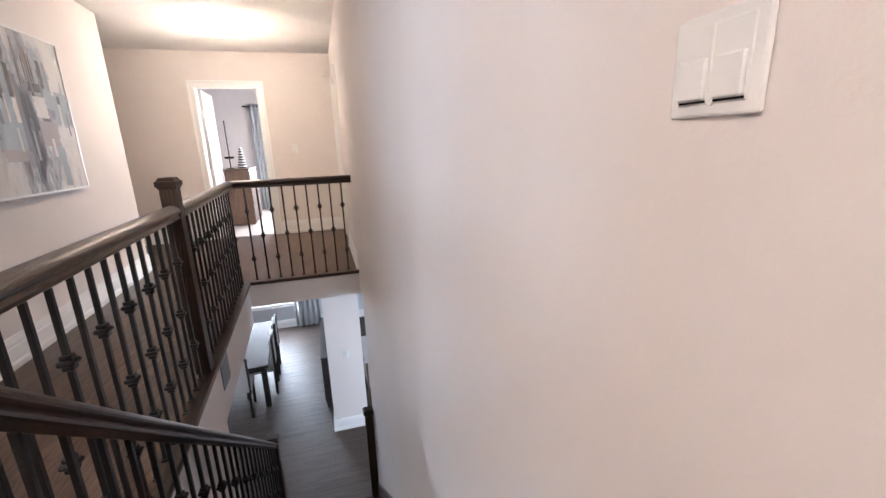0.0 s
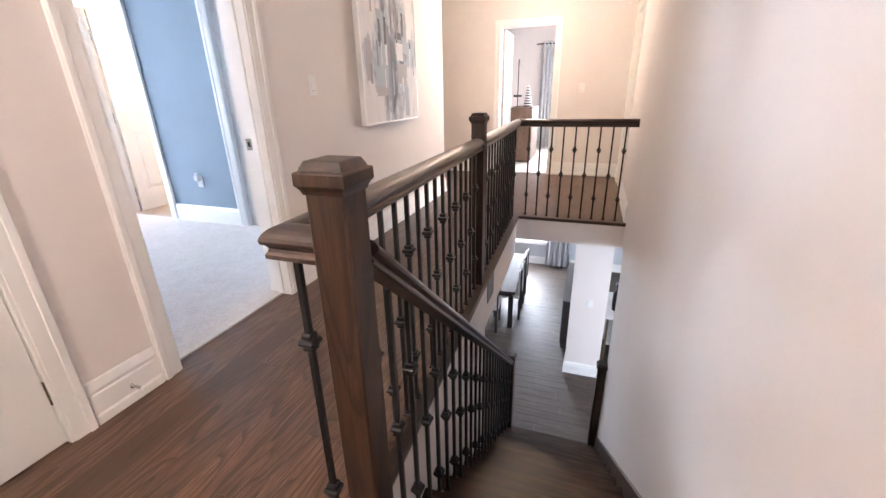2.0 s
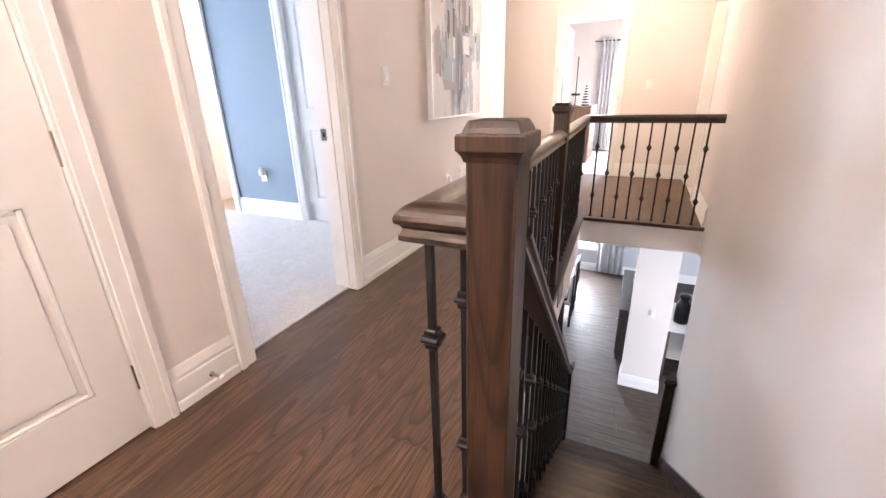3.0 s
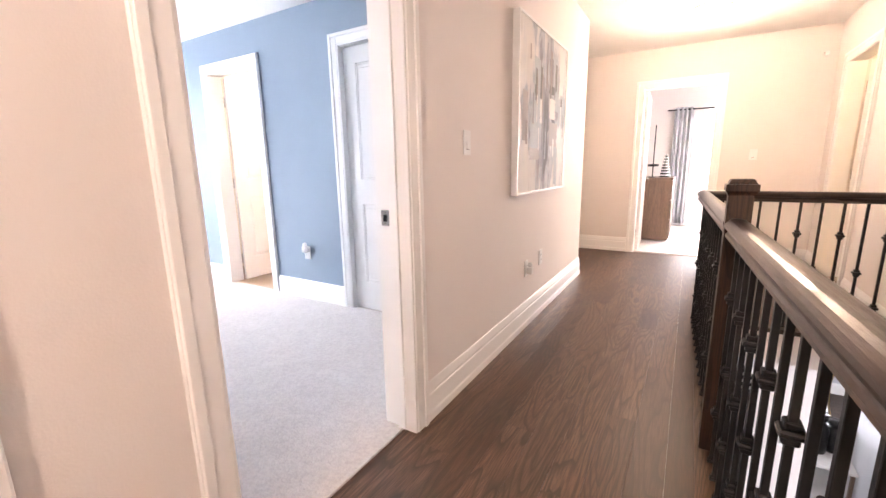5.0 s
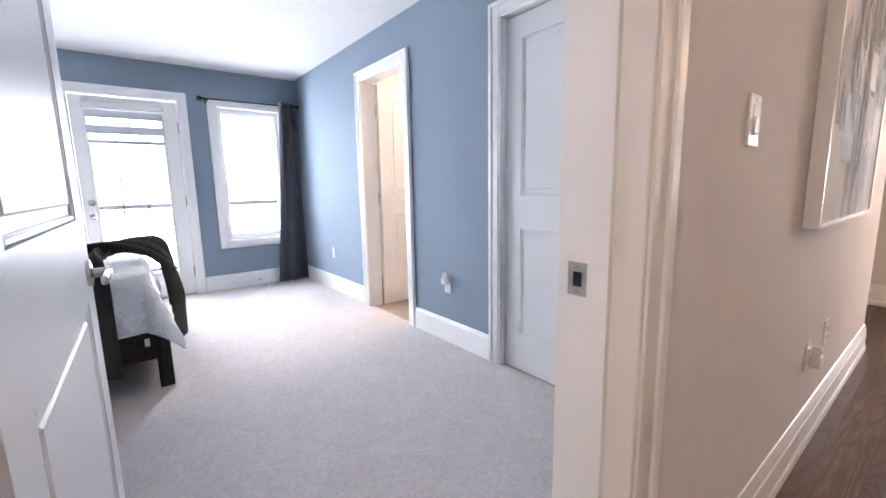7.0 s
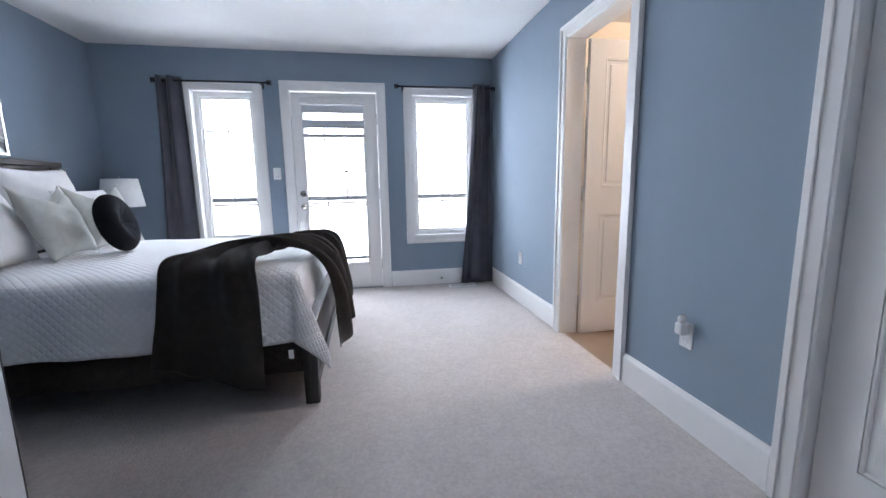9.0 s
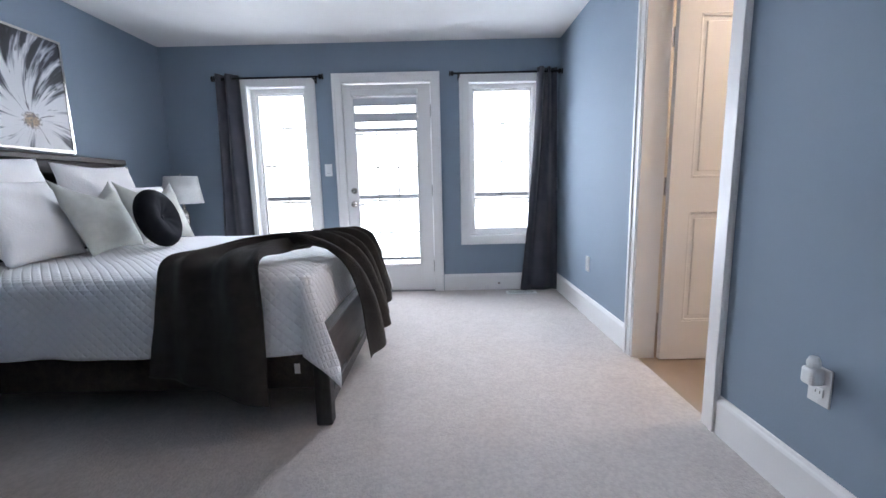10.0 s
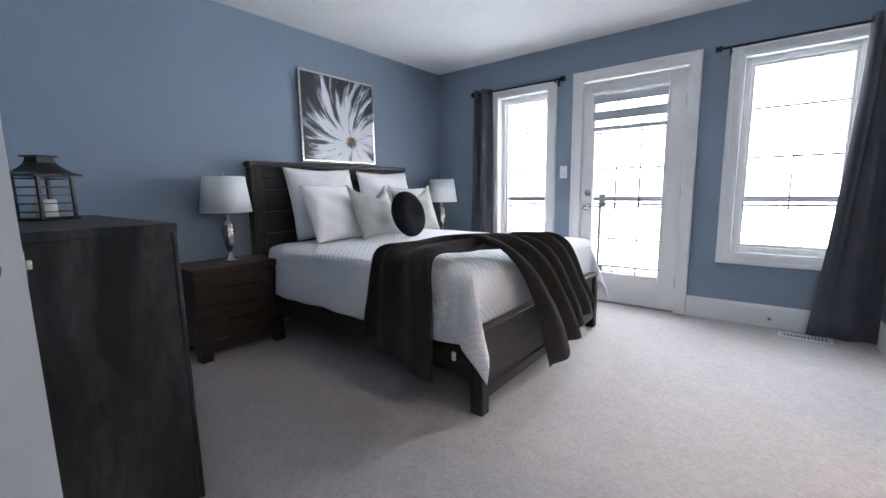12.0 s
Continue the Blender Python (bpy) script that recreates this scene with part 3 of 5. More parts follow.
wall("wall_hall", "y", HALL - 0.065, HALL, -1.0, 5.19, 0, HALL_H, [(0.075, 0.885, 0, 2.03), (1.35, 2.14, 0, 2.03)], GREIGE, "warm white painted hall wall")
wall("wall_bedroom_east", "y", BED, HALL - 0.065, 1.30, BATH + 0.1, 0, H, [(1.35, 2.14, 0, 2.03)], BLUE, "blue painted bedroom wall beside the door")
structure("wall_linen", boxes(((-2.50, 1.22, 0), (HALL - 0.065, 1.30, H)), ((-2.50, ART, 0), (-2.42, 1.22, H))), BLUE, "blue painted closet corner", "wall")
wall("wall_windows", "y", WIN - 0.16, WIN, -0.62, BATH + 0.12, 0, H, [(0.30, 0.85, 0.56, 2.0), (1.185, 2.02, 0, 2.02), (2.38, 3.03, 0.56, 2.0)], BLUE, "blue painted window wall")
wall("wall_headboard", "x", ART - 0.12, ART, WIN, -2.42, 0, H, [], BLUE, "blue painted wall behind the bed")
wall("wall_bath", "x", BATH, BATH + 0.12, WIN, BED, 0, H, [(-4.65, -3.98, 0, 2.03), (-2.96, -2.20, 0, 2.03)], BLUE, "blue painted wall with two doorways")
structure("wall_bathroom", boxes(((-5.35, BATH + 0.12, 0), (-5.25, 5.0, H)), ((-5.25, 4.9, 0), (-1.9, 5.0, H)), ((-3.10, BATH + 0.12, 0), (-3.0, 4.9, H))), CREAM, "cream bathroom wall", "wall")
structure("wall_stairs_low", slanted(-1.0, 4.17, LOW, -0.25), GREIGE, "warm white painted lower stair wall", "wall")
structure("wall_stairs", slanted(-1.0, 4.3, -0.25, HALL_H), GREIGE, "warm white painted stair wall", "wall")
wall("wall_gallery", "y", 0.52, 0.64, 4.3, FAR, -0.25, HALL_H, [(5.46, 6.22, -0.001, 2.03)], GREIGE, "warm white painted gallery wall")
wall("wall_far", "x", FAR, FAR + 0.12, -3.3, 4.6, -0.001, HALL_H, [(-1.22, -0.47, -0.001, 2.03)], GREIGE, "warm white painted hall end wall")
structure("wall_recess", boxes(((-3.3, 5.07, 0), (HALL - 0.065, 5.19, HALL_H)), ((-3.4, 5.07, 0), (-3.3, FAR + 0.12, HALL_H))), GREIGE, "warm white hall recess wall", "wall")
structure("wall_under_hall", boxes(((-0.62, -1.0, LOW), (-0.516, 2.75, -0.25)), ((-0.62, 2.75, -0.40), (-0.516, 4.3, -0.25))), GREIGE, "white wall under the upper hall", "wall")
structure("wall_behind", box((-1.74, -1.12, LOW), (4.6, -1.0, HALL_H)), GREIGE, "plain wall behind the stair head", "wall")
structure("wall_side_room", boxes(((2.2, 4.2, -0.25), (2.3, FAR, HALL_H)), ((0.64, 4.2, -0.15), (2.2, 4.3, HALL_H))), CREAM, "cream wall of the side room", "wall")
structure("floor_side_room", box((0.64, 4.3, -0.149), (2.2, FAR, 0.0)), TILE, "pale side room tile", "floor")
wall("wall_far_room", "x", 9.6, 9.75, -3.4, 4.6, 0, HALL_H, [(-0.45, 0.95, 0.7, 2.05)], GREIGE, "white far bedroom wall with a window")
structure("wall_far_room_side", boxes(((-3.4, FAR + 0.12, 0), (-3.3, 9.6, HALL_H)), ((4.5, FAR + 0.12, 0), (4.6, 9.6, HALL_H))), GREIGE, "white far bedroom side wall", "wall")
GREY = material("pale_grey_paint", (0.55, 0.57, 0.60), 0.6, scale=2, bump=0.1, bump_scale=160)
wall("wall_low_far", "x", 9.6, 9.75, -5.2, 4.6, LOW, -0.25, [(-1.75, -0.65, -2.15, -0.75)], GREY, "pale grey dining room wall with a window")
structure("wall_low_sides", boxes(((-5.32, -1.0, LOW), (-5.2, 9.75, -0.25)), ((-5.2, -1.12, LOW), (-1.74, -1.0, -0.25))), GREY, "pale grey lower floor walls", "wall")
# The opening is assumed, placed for the added east lamp.
wall("wall_low_east", "y", 4.5, 4.6, -1.0, 9.6, LOW, -0.15, [(2.6, 4.8, -2.3, -0.6)], GREY, "pale grey lower floor wall with an assumed, unseen opening")
structure("pillar", boxes(((0.085, 5.58, LOW), (0.555, 5.82, -0.25))), GREIGE, "white painted wall end beside the dining room", "pillar")
structure("baseboard", sweep(BASE_PROFILE, [(0.555, 5.82, LOW), (0.555, 5.58, LOW), (0.085, 5.58, LOW), (0.085, 5.82, LOW)][::-1]), TRIM, "white baseboard round the wall end", "baseboard")

# trim
casing("y", HALL, 1, 1.35, 2.14, 2.03)
casing("y", BED, -1, 1.35, 2.14, 2.03, width=0.05)
jamb("y", BED, HALL, 1.35, 2.14, 2.03)
structure("trim", boxes(((-1.675, 1.35, 0.01), (-1.64, 1.362, 2.03)), ((-1.675, 2.128, 0.01), (-1.64, 2.14, 2.03)), ((-1.675, 1.362, 2.018), (-1.64, 2.128, 2.03))), TRIM, "white door stop", "trim")
casing("y", HALL, 1, 0.075, 0.885, 2.03)
jamb("y", HALL - 0.065, HALL, 0.075, 0.885, 2.03)
casing("x", FAR, -1, -1.22, -0.47, 2.03)
jamb("x", FAR, FAR + 0.12, -1.22, -0.47, 2.03)
casing("y", 0.52, -1, 5.46, 6.22, 2.03)
jamb("y", 0.52, 0.64, 5.46, 6.22, 2.03)
casing("x", BATH, -1, -4.65, -3.98, 2.03)
jamb("x", BATH, BATH + 0.12, -4.65, -3.98, 2.03)
casing("x", BATH, -1, -2.96, -2.20, 2.03)
jamb("x", BATH, BATH + 0.12, -2.96, -2.20, 2.03)
casing("y", WIN, 1, 1.185, 2.02, 2.02)
jamb("y", WIN - 0.16, WIN, 1.185, 2.02, 2.02)
for y0, y1 in ((0.30, 0.85), (2.38, 3.03)):
    casing("y", WIN, 1, y0, y1, 2.0, 0.56, closed=True)
    jamb("y", WIN - 0.16, WIN, y0, y1, 2.0, 0.56, sill=True)
baseboard((HALL, 1.26 - 0.004), (HALL, 0.979))
baseboard((-2.6, 5.19), (HALL, 5.19), (HALL, 2.234))
baseboard((-3.3, FAR), (-3.3, 5.19))
baseboard((-1.314, FAR), (-3.3, FAR))
baseboard((0.52, FAR), (-0.376, FAR))
baseboard((0.52, 6.315), (0.52, FAR))
baseboard((0.52, 4.33), (0.52, 5.366))
baseboard((-0.2, -1.0), (HALL, -1.0), (HALL, -0.019))
baseboard((-4.744, BATH), (WIN + 0.0, BATH), (WIN, 2.114), profile=PLAIN_PROFILE)
baseboard((-3.056, BATH), (-3.886, BATH), profile=PLAIN_PROFILE)
baseboard((BED, BATH), (-2.106, BATH), profile=PLAIN_PROFILE)
baseboard((WIN, 1.091), (WIN, ART), (-2.5, ART), (-2.5, 1.30), (-1.76, 1.30), profile=PLAIN_PROFILE)
baseboard((0.6, 9.6, 0.004), (-3.3, 9.6, 0.004))
baseboard((4.4, 9.6, LOW), (-5.1, 9.6, LOW))
# dark nosing round the stairwell


def edge_x(y):
    """The upper floor's edge along the stairwell."""
    return -0.515 + 0.0365 * (4.315 - y)


NOSE = [(-0.03, -0.028), (0.018, -0.028), (0.026, -0.020), (0.026, -0.008), (0.018, 0.002), (-0.03, 0.002)]
structure("trim", sweep(NOSE, [(wall_x(0.9), 0.90, 0), (edge_x(0.90), 0.90, 0), (edge_x(4.315), 4.315, 0), (0.52, 4.315, 0)]), OAK_RAIL, "dark stained oak floor nosing", "trim")

# strike plate and door stop
p = thing("strike_plate", -1.703, 2.139, 0.945, "satin nickel strike plate on the door jamb", "strike plate")
part("plate", box((-0.024, -0.003, -0.032), (0.016, 0, 0.032), 0.001), NICKEL, p)
part("hole", box((-0.012, -0.0034, -0.014), (0.006, -0.0028, 0.014)), BLACK, p)
part("screw", box((-0.008, -0.004, 0.02), (0.0, -0.0028, 0.026), 0.001), NICKEL, p)
part("screw", box((-0.008, -0.004, -0.026), (0.0, -0.0028, -0.02), 0.001), NICKEL, p)
p = thing("door_stop", HALL + 0.016, 1.13, 0.075, "spring door stop on the baseboard", "door stop", rz=0)
bm = lathe([(0.011, 0), (0.011, 0.006), (0.006, 0.010), (0.006, 0.058)], 12)
bmesh.ops.transform(bm, verts=bm.verts, matrix=pose(0, 0, 0, 0, 90, 0))
part("spring", bm, NICKEL, p)
bm = lathe([(0.009, 0.058), (0.010, 0.062), (0.009, 0.075)], 12)
bmesh.ops.transform(bm, verts=bm.verts, matrix=pose(0, 0, 0, 0, 90, 0))
part("tip", bm, PLASTIC, p)

# doors
panel_door(("bedroom_door", -1.795, 1.352, 0.012, "white two-panel bedroom door standing open", "door", "", 178), 0.815, 2.01, handle=1)
panel_door(("closet_door", HALL - 0.022, 0.881, 0.010, "white two-panel hall closet door, closed", "door", "", -90), 0.80, 2.012, handle=1, both=False)
panel_door(("closet_door", -2.956, BATH + 0.05, 0.010, "white two-panel bedroom closet door, closed", "door", "", 0), 0.752, 2.012, handle=-1, both=False, hinges=False)
panel_door(("bathroom_door", -4.628, BATH + 0.135, 0.010, "white two-panel bathroom door standing open", "door", "", 90), 0.66, 2.012, handle=1)
panel_door(("side_room_door", 0.66, 6.20, 0.010, "white two-panel door standing open to a warm lit room", "door", "", -20), 0.74, 2.012, handle=1)
panel_door(("far_bedroom_door", -1.20, FAR + 0.14, 0.010, "white two-panel far bedroom door standing open", "door", "", 92), 0.73, 2.012, handle=1)


def window(y0, y1, z0, z1):
    """A fixed window set in the window wall, with a slim grille between the panes."""
    w = thing("window", WIN - 0.10, (y0 + y1) / 2, z0, "white framed window with a slim grille", "window", "bedroom windows", kind="structure")
    a, h = (y1 - y0) / 2, z1 - z0
    f = 0.042
    part("window_frame", boxes(((-0.03, -a, 0), (0.03, -a + f, h)), ((-0.03, a - f, 0), (0.03, a, h)), ((-0.03, -a + f, 0), (0.03, a - f, f)), ((-0.03, -a + f, h - f), (0.03, a - f, h)), bevel=0.004), TRIM, w)
    part("sash", boxes(((-0.018, -a + f, f), (0.012, -a + f + 0.018, h - f)), ((-0.018, a - f - 0.018, f), (0.012, a - f, h - f)), ((-0.018, -a + f + 0.018, f), (0.012, a - f - 0.018, f + 0.018)), ((-0.018, -a + f + 0.018, h - f - 0.018), (0.012, a - f - 0.018, h - f)), bevel=0.003), TRIM, w)
    pane = part("pane", box((-0.006, -a + f + 0.018, f + 0.018), (-0.002, a - f - 0.018, h - f - 0.018)), GLASS, w)
    pane.visible_shadow = False
    for k in (1, 2, 3):
        part("muntin", box((-0.014, -a + f + 0.018, h * k / 4 - 0.007), (-0.008, a - f - 0.018, h * k / 4 + 0.007)), MUNTIN, w)
    part("muntin", box((-0.0145, -0.004, f + 0.018), (-0.0085, 0.004, h - f - 0.018)), MUNTIN, w)
    return w


window(0.30, 0.85, 0.56, 2.0)
window(2.38, 3.03, 0.56, 2.0)

# glazed balcony door
d = thing("balcony_door", WIN - 0.05, 1.188, 0.012, "white glazed balcony door with a zebra blind, closed", "door", kind="structure")
dw, dh = 0.829, 2.0
part("body", boxes(((-0.022, 0, 0), (0.022, 0.10, dh)), ((-0.022, dw - 0.13, 0), (0.022, dw, dh)), ((-0.022, 0.10, 0), (0.022, dw - 0.13, 0.27)), ((-0.022, 0.10, 1.87), (0.022, dw - 0.13, dh)), bevel=0.003), TRIM, d)
part("glazing_bead", boxes(((0.022, 0.09, 0.255), (0.034, 0.112, 1.885)), ((0.022, dw - 0.142, 0.255), (0.034, dw - 0.12, 1.885)), ((0.022, 0.112, 0.255), (0.034, dw - 0.142, 0.277)), ((0.022, 0.112, 1.863), (0.034, dw - 0.142, 1.885)), bevel=0.004), TRIM, d)
pane = part("pane", box((-0.004, 0.10, 0.27), (0.0, dw - 0.13, 1.87)), GLASS, d)
pane.visible_shadow = False
for k in range(1, 5):
    part("muntin", box((-0.014, 0.10, 0.27 + 0.32 * k - 0.007), (-0.007, dw - 0.13, 0.27 + 0.32 * k + 0.007)), MUNTIN, d)
for k in (1, 2):
    part("muntin", box((-0.0145, 0.10 + 0.2 * k - 0.006, 0.27), (-0.0075, 0.10 + 0.2 * k + 0.006, 1.87)), MUNTIN, d)
blind = part("blind_cassette", box((0.036, 0.085, 1.885), (0.085, dw - 0.115, 1.945), 0.008), PLASTIC, d)
for z0, z1 in ((1.80, 1.87), (1.655, 1.735), (1.575, 1.60)):
    part("blind_band", box((0.044, 0.10, z0), (0.047, dw - 0.13, z1)), CURTAIN_PALE, d)
part("bottom_bar", box((0.040, 0.10, 1.56), (0.054, dw - 0.13, 1.578), 0.003), PLASTIC, d)
for z in (0.88, 1.01):
    bm = lathe([(0.03, 0), (0.03, 0.008), (0.014, 0.012), (0.012, 0.035), (0.026, 0.042), (0.027, 0.055), (0.018, 0.064)] if z < 1 else [(0.03, 0), (0.03, 0.01), (0.016, 0.014), (0.014, 0.024)], 18)
    bmesh.ops.transform(bm, verts=bm.verts, matrix=pose(0.022, 0.065, z, 0, 90, 0))
    part("knob" if z < 1 else "deadbolt", bm, NICKEL, d, "satin nickel", True)
for z in (0.25, 1.0, 1.75):
    bm = lathe([(0.008, -0.055), (0.008, 0.055)], 10)
    bmesh.ops.translate(bm, verts=bm.verts, vec=(0.026, dw + 0.002, z))
    part("hinge", bm, NICKEL, d)
structure("trim", box((WIN - 0.11, 1.187, 0.001), (WIN + 0.02, 2.018, 0.011)), RAILGREY, "grey door sill", "trim")

w = thing("window", 0.25, 9.65, 0.70, "bright far bedroom window", "window", kind="structure")
part("window_frame", boxes(((-0.70, -0.03, 0), (-0.64, 0.03, 1.35)), ((0.64, -0.03, 0), (0.70, 0.03, 1.35)), ((-0.64, -0.03, 0), (0.64, 0.03, 0.06)), ((-0.64, -0.03, 1.29), (0.64, 0.03, 1.35)), ((-0.03, -0.03, 0.06), (0.03, 0.03, 1.29))), TRIM, w)
casing("x", 9.6, -1, -0.45, 0.95, 2.05, 0.70, closed=True)
w = thing("window", -1.2, 9.65, -2.15, "bright dining room window", "window", kind="structure")
part("window_frame", boxes(((-0.55, -0.03, 0), (-0.49, 0.03, 1.4)), ((0.49, -0.03, 0), (0.55, 0.03, 1.4)), ((-0.49, -0.03, 0), (0.49, 0.03, 0.06)), ((-0.49, -0.03, 1.34), (0.49, 0.03, 1.4))), TRIM, w)
casing("x", 9.6, -1, -1.75, -0.65, -0.75, -2.15, closed=True)

# outside: ground, glowing backdrop panels, balcony
# Emissive panels added as overexposed daylight; they also light the rooms.
DAY_GLOW = glow("daylight_glow", (0.95, 0.98, 1.0), 5.0)
structure("backdrop", box((-14.1, -20, -3.0), (-14.0, 25, 12)), DAY_GLOW, "glowing panel standing in for bright daylight beyond the balcony", "backdrop")
structure("backdrop", box((-12, 16.0, -3.0), (14, 16.1, 12)), DAY_GLOW, "glowing panel standing in for bright daylight beyond the far rooms", "backdrop")
structure("ground", box((-300, -300, -3.3), (300, 300, -3.0)), GRASS, "lawn round the house", "ground")
structure("balcony_slab", box((-8.1, -1.5, -0.2), (WIN - 0.16, 4.5, -0.03)), STONE, "pale concrete balcony floor", "balcony")
b = thing("balcony_railing", -7.95, 1.5, -0.03, "grey metal balcony railing", "railing")
part("top_rail", box((-0.03, -2.9, 0.93), (0.03, 2.9, 0.985), 0.006), RAILGREY, b)
part("bottom_rail", box((-0.02, -2.9, 0.08), (0.02, 2.9, 0.12), 0.004), RAILGREY, b)
part("middle_rail", box((-0.015, -2.9, 0.84), (0.015, 2.9, 0.865), 0.004), RAILGREY, b)
for y in (-2.88, -1.05, -0.6, 2.86):
    part("post", box((-0.035, y - 0.035, 0), (0.035, y + 0.035, 1.02), 0.005), RAILGREY, b)

# ---- stairs ----
RISE, Y0, RUN = 0.195, 0.92, 0.242


def left_x(y):
    return -0.31 - 0.042 * (y - Y0)


def tread_z(k):
    return -RISE * k


def prism(pts, z0, z1):
    bm = bmesh.new()
    lo = [bm.verts.new((x, y, z0)) for x, y in pts]
    hi = [bm.verts.new((x, y, z1)) for x, y in pts]
    n = len(pts)
    bm.faces.new(lo[::-1])
    bm.faces.new(hi)
    for i in range(n):
        bm.faces.new((lo[i], lo[(i + 1) % n], hi[(i + 1) % n], hi[i]))
    return bm


structure("wall_stairwell_edge", prism([(-0.514, 0.902), (edge_x(0.902), 0.902), (edge_x(2.75), 2.75), (-0.514, 2.75)], LOW, -0.016), GREIGE, "white wall under the upper hall beside the stairs", "wall")
structure("wall_stairwell_edge", prism([(-0.514, 2.752), (edge_x(2.752), 2.752), (edge_x(4.29), 4.29), (-0.514, 4.29)], -0.40, -0.016), GREIGE, "white edge of the upper floor", "wall")
st = thing("staircase", 0, 0, 0, "dark stained oak staircase going down", "stairs", kind="structure")
for k in range(1, 14):
    ya, yb = Y0 + RUN * (k - 1), Y0 + RUN * k
    bm = prism([(left_x(ya) - 0.06, ya - 0.0), (wall_x(ya) - 0.022, ya), (wall_x(yb) - 0.022, yb + 0.025), (left_x(yb) - 0.06, yb + 0.025)], tread_z(k) - 0.028, tread_z(k))
    bmesh.ops.bevel(bm, geom=[e for e in bm.edges if abs(e.verts[0].co.y - e.verts[1].co.y) < 0.001 and e.verts[0].co.y > yb and abs(e.verts[0].co.z - e.verts[1].co.z) < 0.001], offset=0.011, segments=3, affect="EDGES")
    part("tread", bm, TREAD, st)
for k in range(1, 15):
    ya = Y0 + RUN * (k - 1)
    part("riser", prism([(left_x(ya) - 0.03, ya - 0.02), (wall_x(ya) - 0.022, ya - 0.02), (wall_x(ya) - 0.022, ya - 0.001), (left_x(ya) - 0.03, ya - 0.001)], tread_z(k) + (0.0 if k < 14 else 0.012), tread_z(k - 1) - 0.0285), TREAD, st)


def stringer(xf, t, above, below):
    """A sloping board along the flight."""
    bm = bmesh.new()
    ye, s = Y0 + RUN * 13, RISE / RUN
    rows = []
    for y, z in ((Y0 - 0.08, 0.0), (ye + 0.02, tread_z(13))):
        x = xf(y)
        rows.append([bm.verts.new(p) for p in ((x, y, z - below), (x + t, y, z - below), (x + t, y, z + above), (x, y, z + above))])
    a, b = rows
    for i in range(4):
        bm.faces.new((a[i], a[(i + 1) % 4], b[(i + 1) % 4], b[i]))
    bm.faces.new(a[::-1])
    bm.faces.new(b)
    return bm


part("wall_stringer", stringer(lambda y: wall_x(y) - 0.020, 0.019, 0.13, 0.20), OAK_RAIL, st)
part("outer_stringer", stringer(lambda y: left_x(y) - 0.058, 0.03, -0.01, 0.34), OAK_RAIL, st)

# ---- railings ----
RAIL_HALF = [(0.024, 0), (0.030, 0.004), (0.030, 0.012), (0.026, 0.017), (0.024, 0.023), (0.028, 0.029), (0.034, 0.033), (0.0355, 0.040), (0.033, 0.047), (0.028, 0.054),
             (0.021, 0.060), (0.012, 0.064), (0.004, 0.0655)]
RAIL_HALF = [(a * 1.14, b * 1.08) for a, b in RAIL_HALF]
RAIL = [(-a, b) for a, b in RAIL_HALF] + RAIL_HALF[::-1]
RAIL_TOP = 0.945
GX, GY = -0.555, 4.375


def newel(parent, x, y, z0, z1, s=0.041, cap=0.056, name="newel_post"):
    n = part(name, box((x - s, y - s, z0), (x + s, y + s, z1 - 0.05), 0.004), OAK, parent)
    bm = bmesh.new()
    rings = []
    for r, z in ((s + 0.0015, -0.058), (s + 0.004, -0.050), (cap - 0.003, -0.044), (cap, -0.041), (cap, -0.021), (cap - 0.002, -0.018), (cap - 0.007, -0.017), (cap - 0.010, -0.010), (cap - 0.015, -0.001), (cap - 0.019, 0.0)):
        rings.append([bm.verts.new((x + sx * r, y + sy * r, z1 + z)) for sx, sy in ((-1, -1), (1, -1), (1, 1), (-1, 1))])
    for lo, hi in zip(rings, rings[1:]):
        for i in range(4):
            bm.faces.new((lo[i], lo[(i + 1) % 4], hi[(i + 1) % 4], hi[i]))
    bm.faces.new(rings[0][::-1])
    bm.faces.new(rings[-1])
    part("cap", bm, OAK, n)
    return n


def knuckle_mesh():
    bm = bmesh.new()
    for z, r in ((-0.0155, 0.0140), (0.0, 0.0215), (0.0155, 0.0140)):
        add_box(bm, (-r, -r, z - 0.0076), (r, r, z + 0.0076), 0.0045 if r > 0.02 else 0.003)
    return mesh_of(bm, IRON)


KNUCKLE = knuckle_mesh()
SHOE = mesh_of(boxes(((-0.014, -0.014, 0), (0.014, 0.014, 0.012)), ((-0.010, -0.010, 0.012), (0.010, 0.010, 0.024)), bevel=0.003), IRON)
BARS = {}


def baluster(parent, x, y, z0, length, double):
    key = round(length, 3)
    if key not in BARS:
        BARS[key] = mesh_of(box((-0.0072, -0.0072, 0), (0.0072, 0.0072, length), 0.001), IRON)
    b = part("baluster", BARS[key], IRON, parent)
    b.location = (x, y, z0)
    s = part("shoe", SHOE, IRON, b)
    for z in ((length * 0.24, length * 0.76) if double else (length * 0.49,)):
        k = part("knuckle", KNUCKLE, IRON, b)
        k.location = (0, 0, z)
    return b


g = thing("guard_railing", 0, 0, 0, "dark oak guard rail with black iron balusters round the stairwell", "railing")
base = RAIL_TOP - 0.070
NEWEL1 = (-0.283, 0.862)
N2, GUARD_Y = 2.665, 0.885
guard_x = lambda y: GX + 0.0365 * (GY - y)
BASE_NEAR = base + 0.015
part("handrail", sweep(RAIL, [(NEWEL1[0] - 0.03, GUARD_Y, BASE_NEAR), (guard_x(GUARD_Y), GUARD_Y, BASE_NEAR), (guard_x(N2), N2 - 0.036, base)]), OAK_RAIL, g, smooth=False)
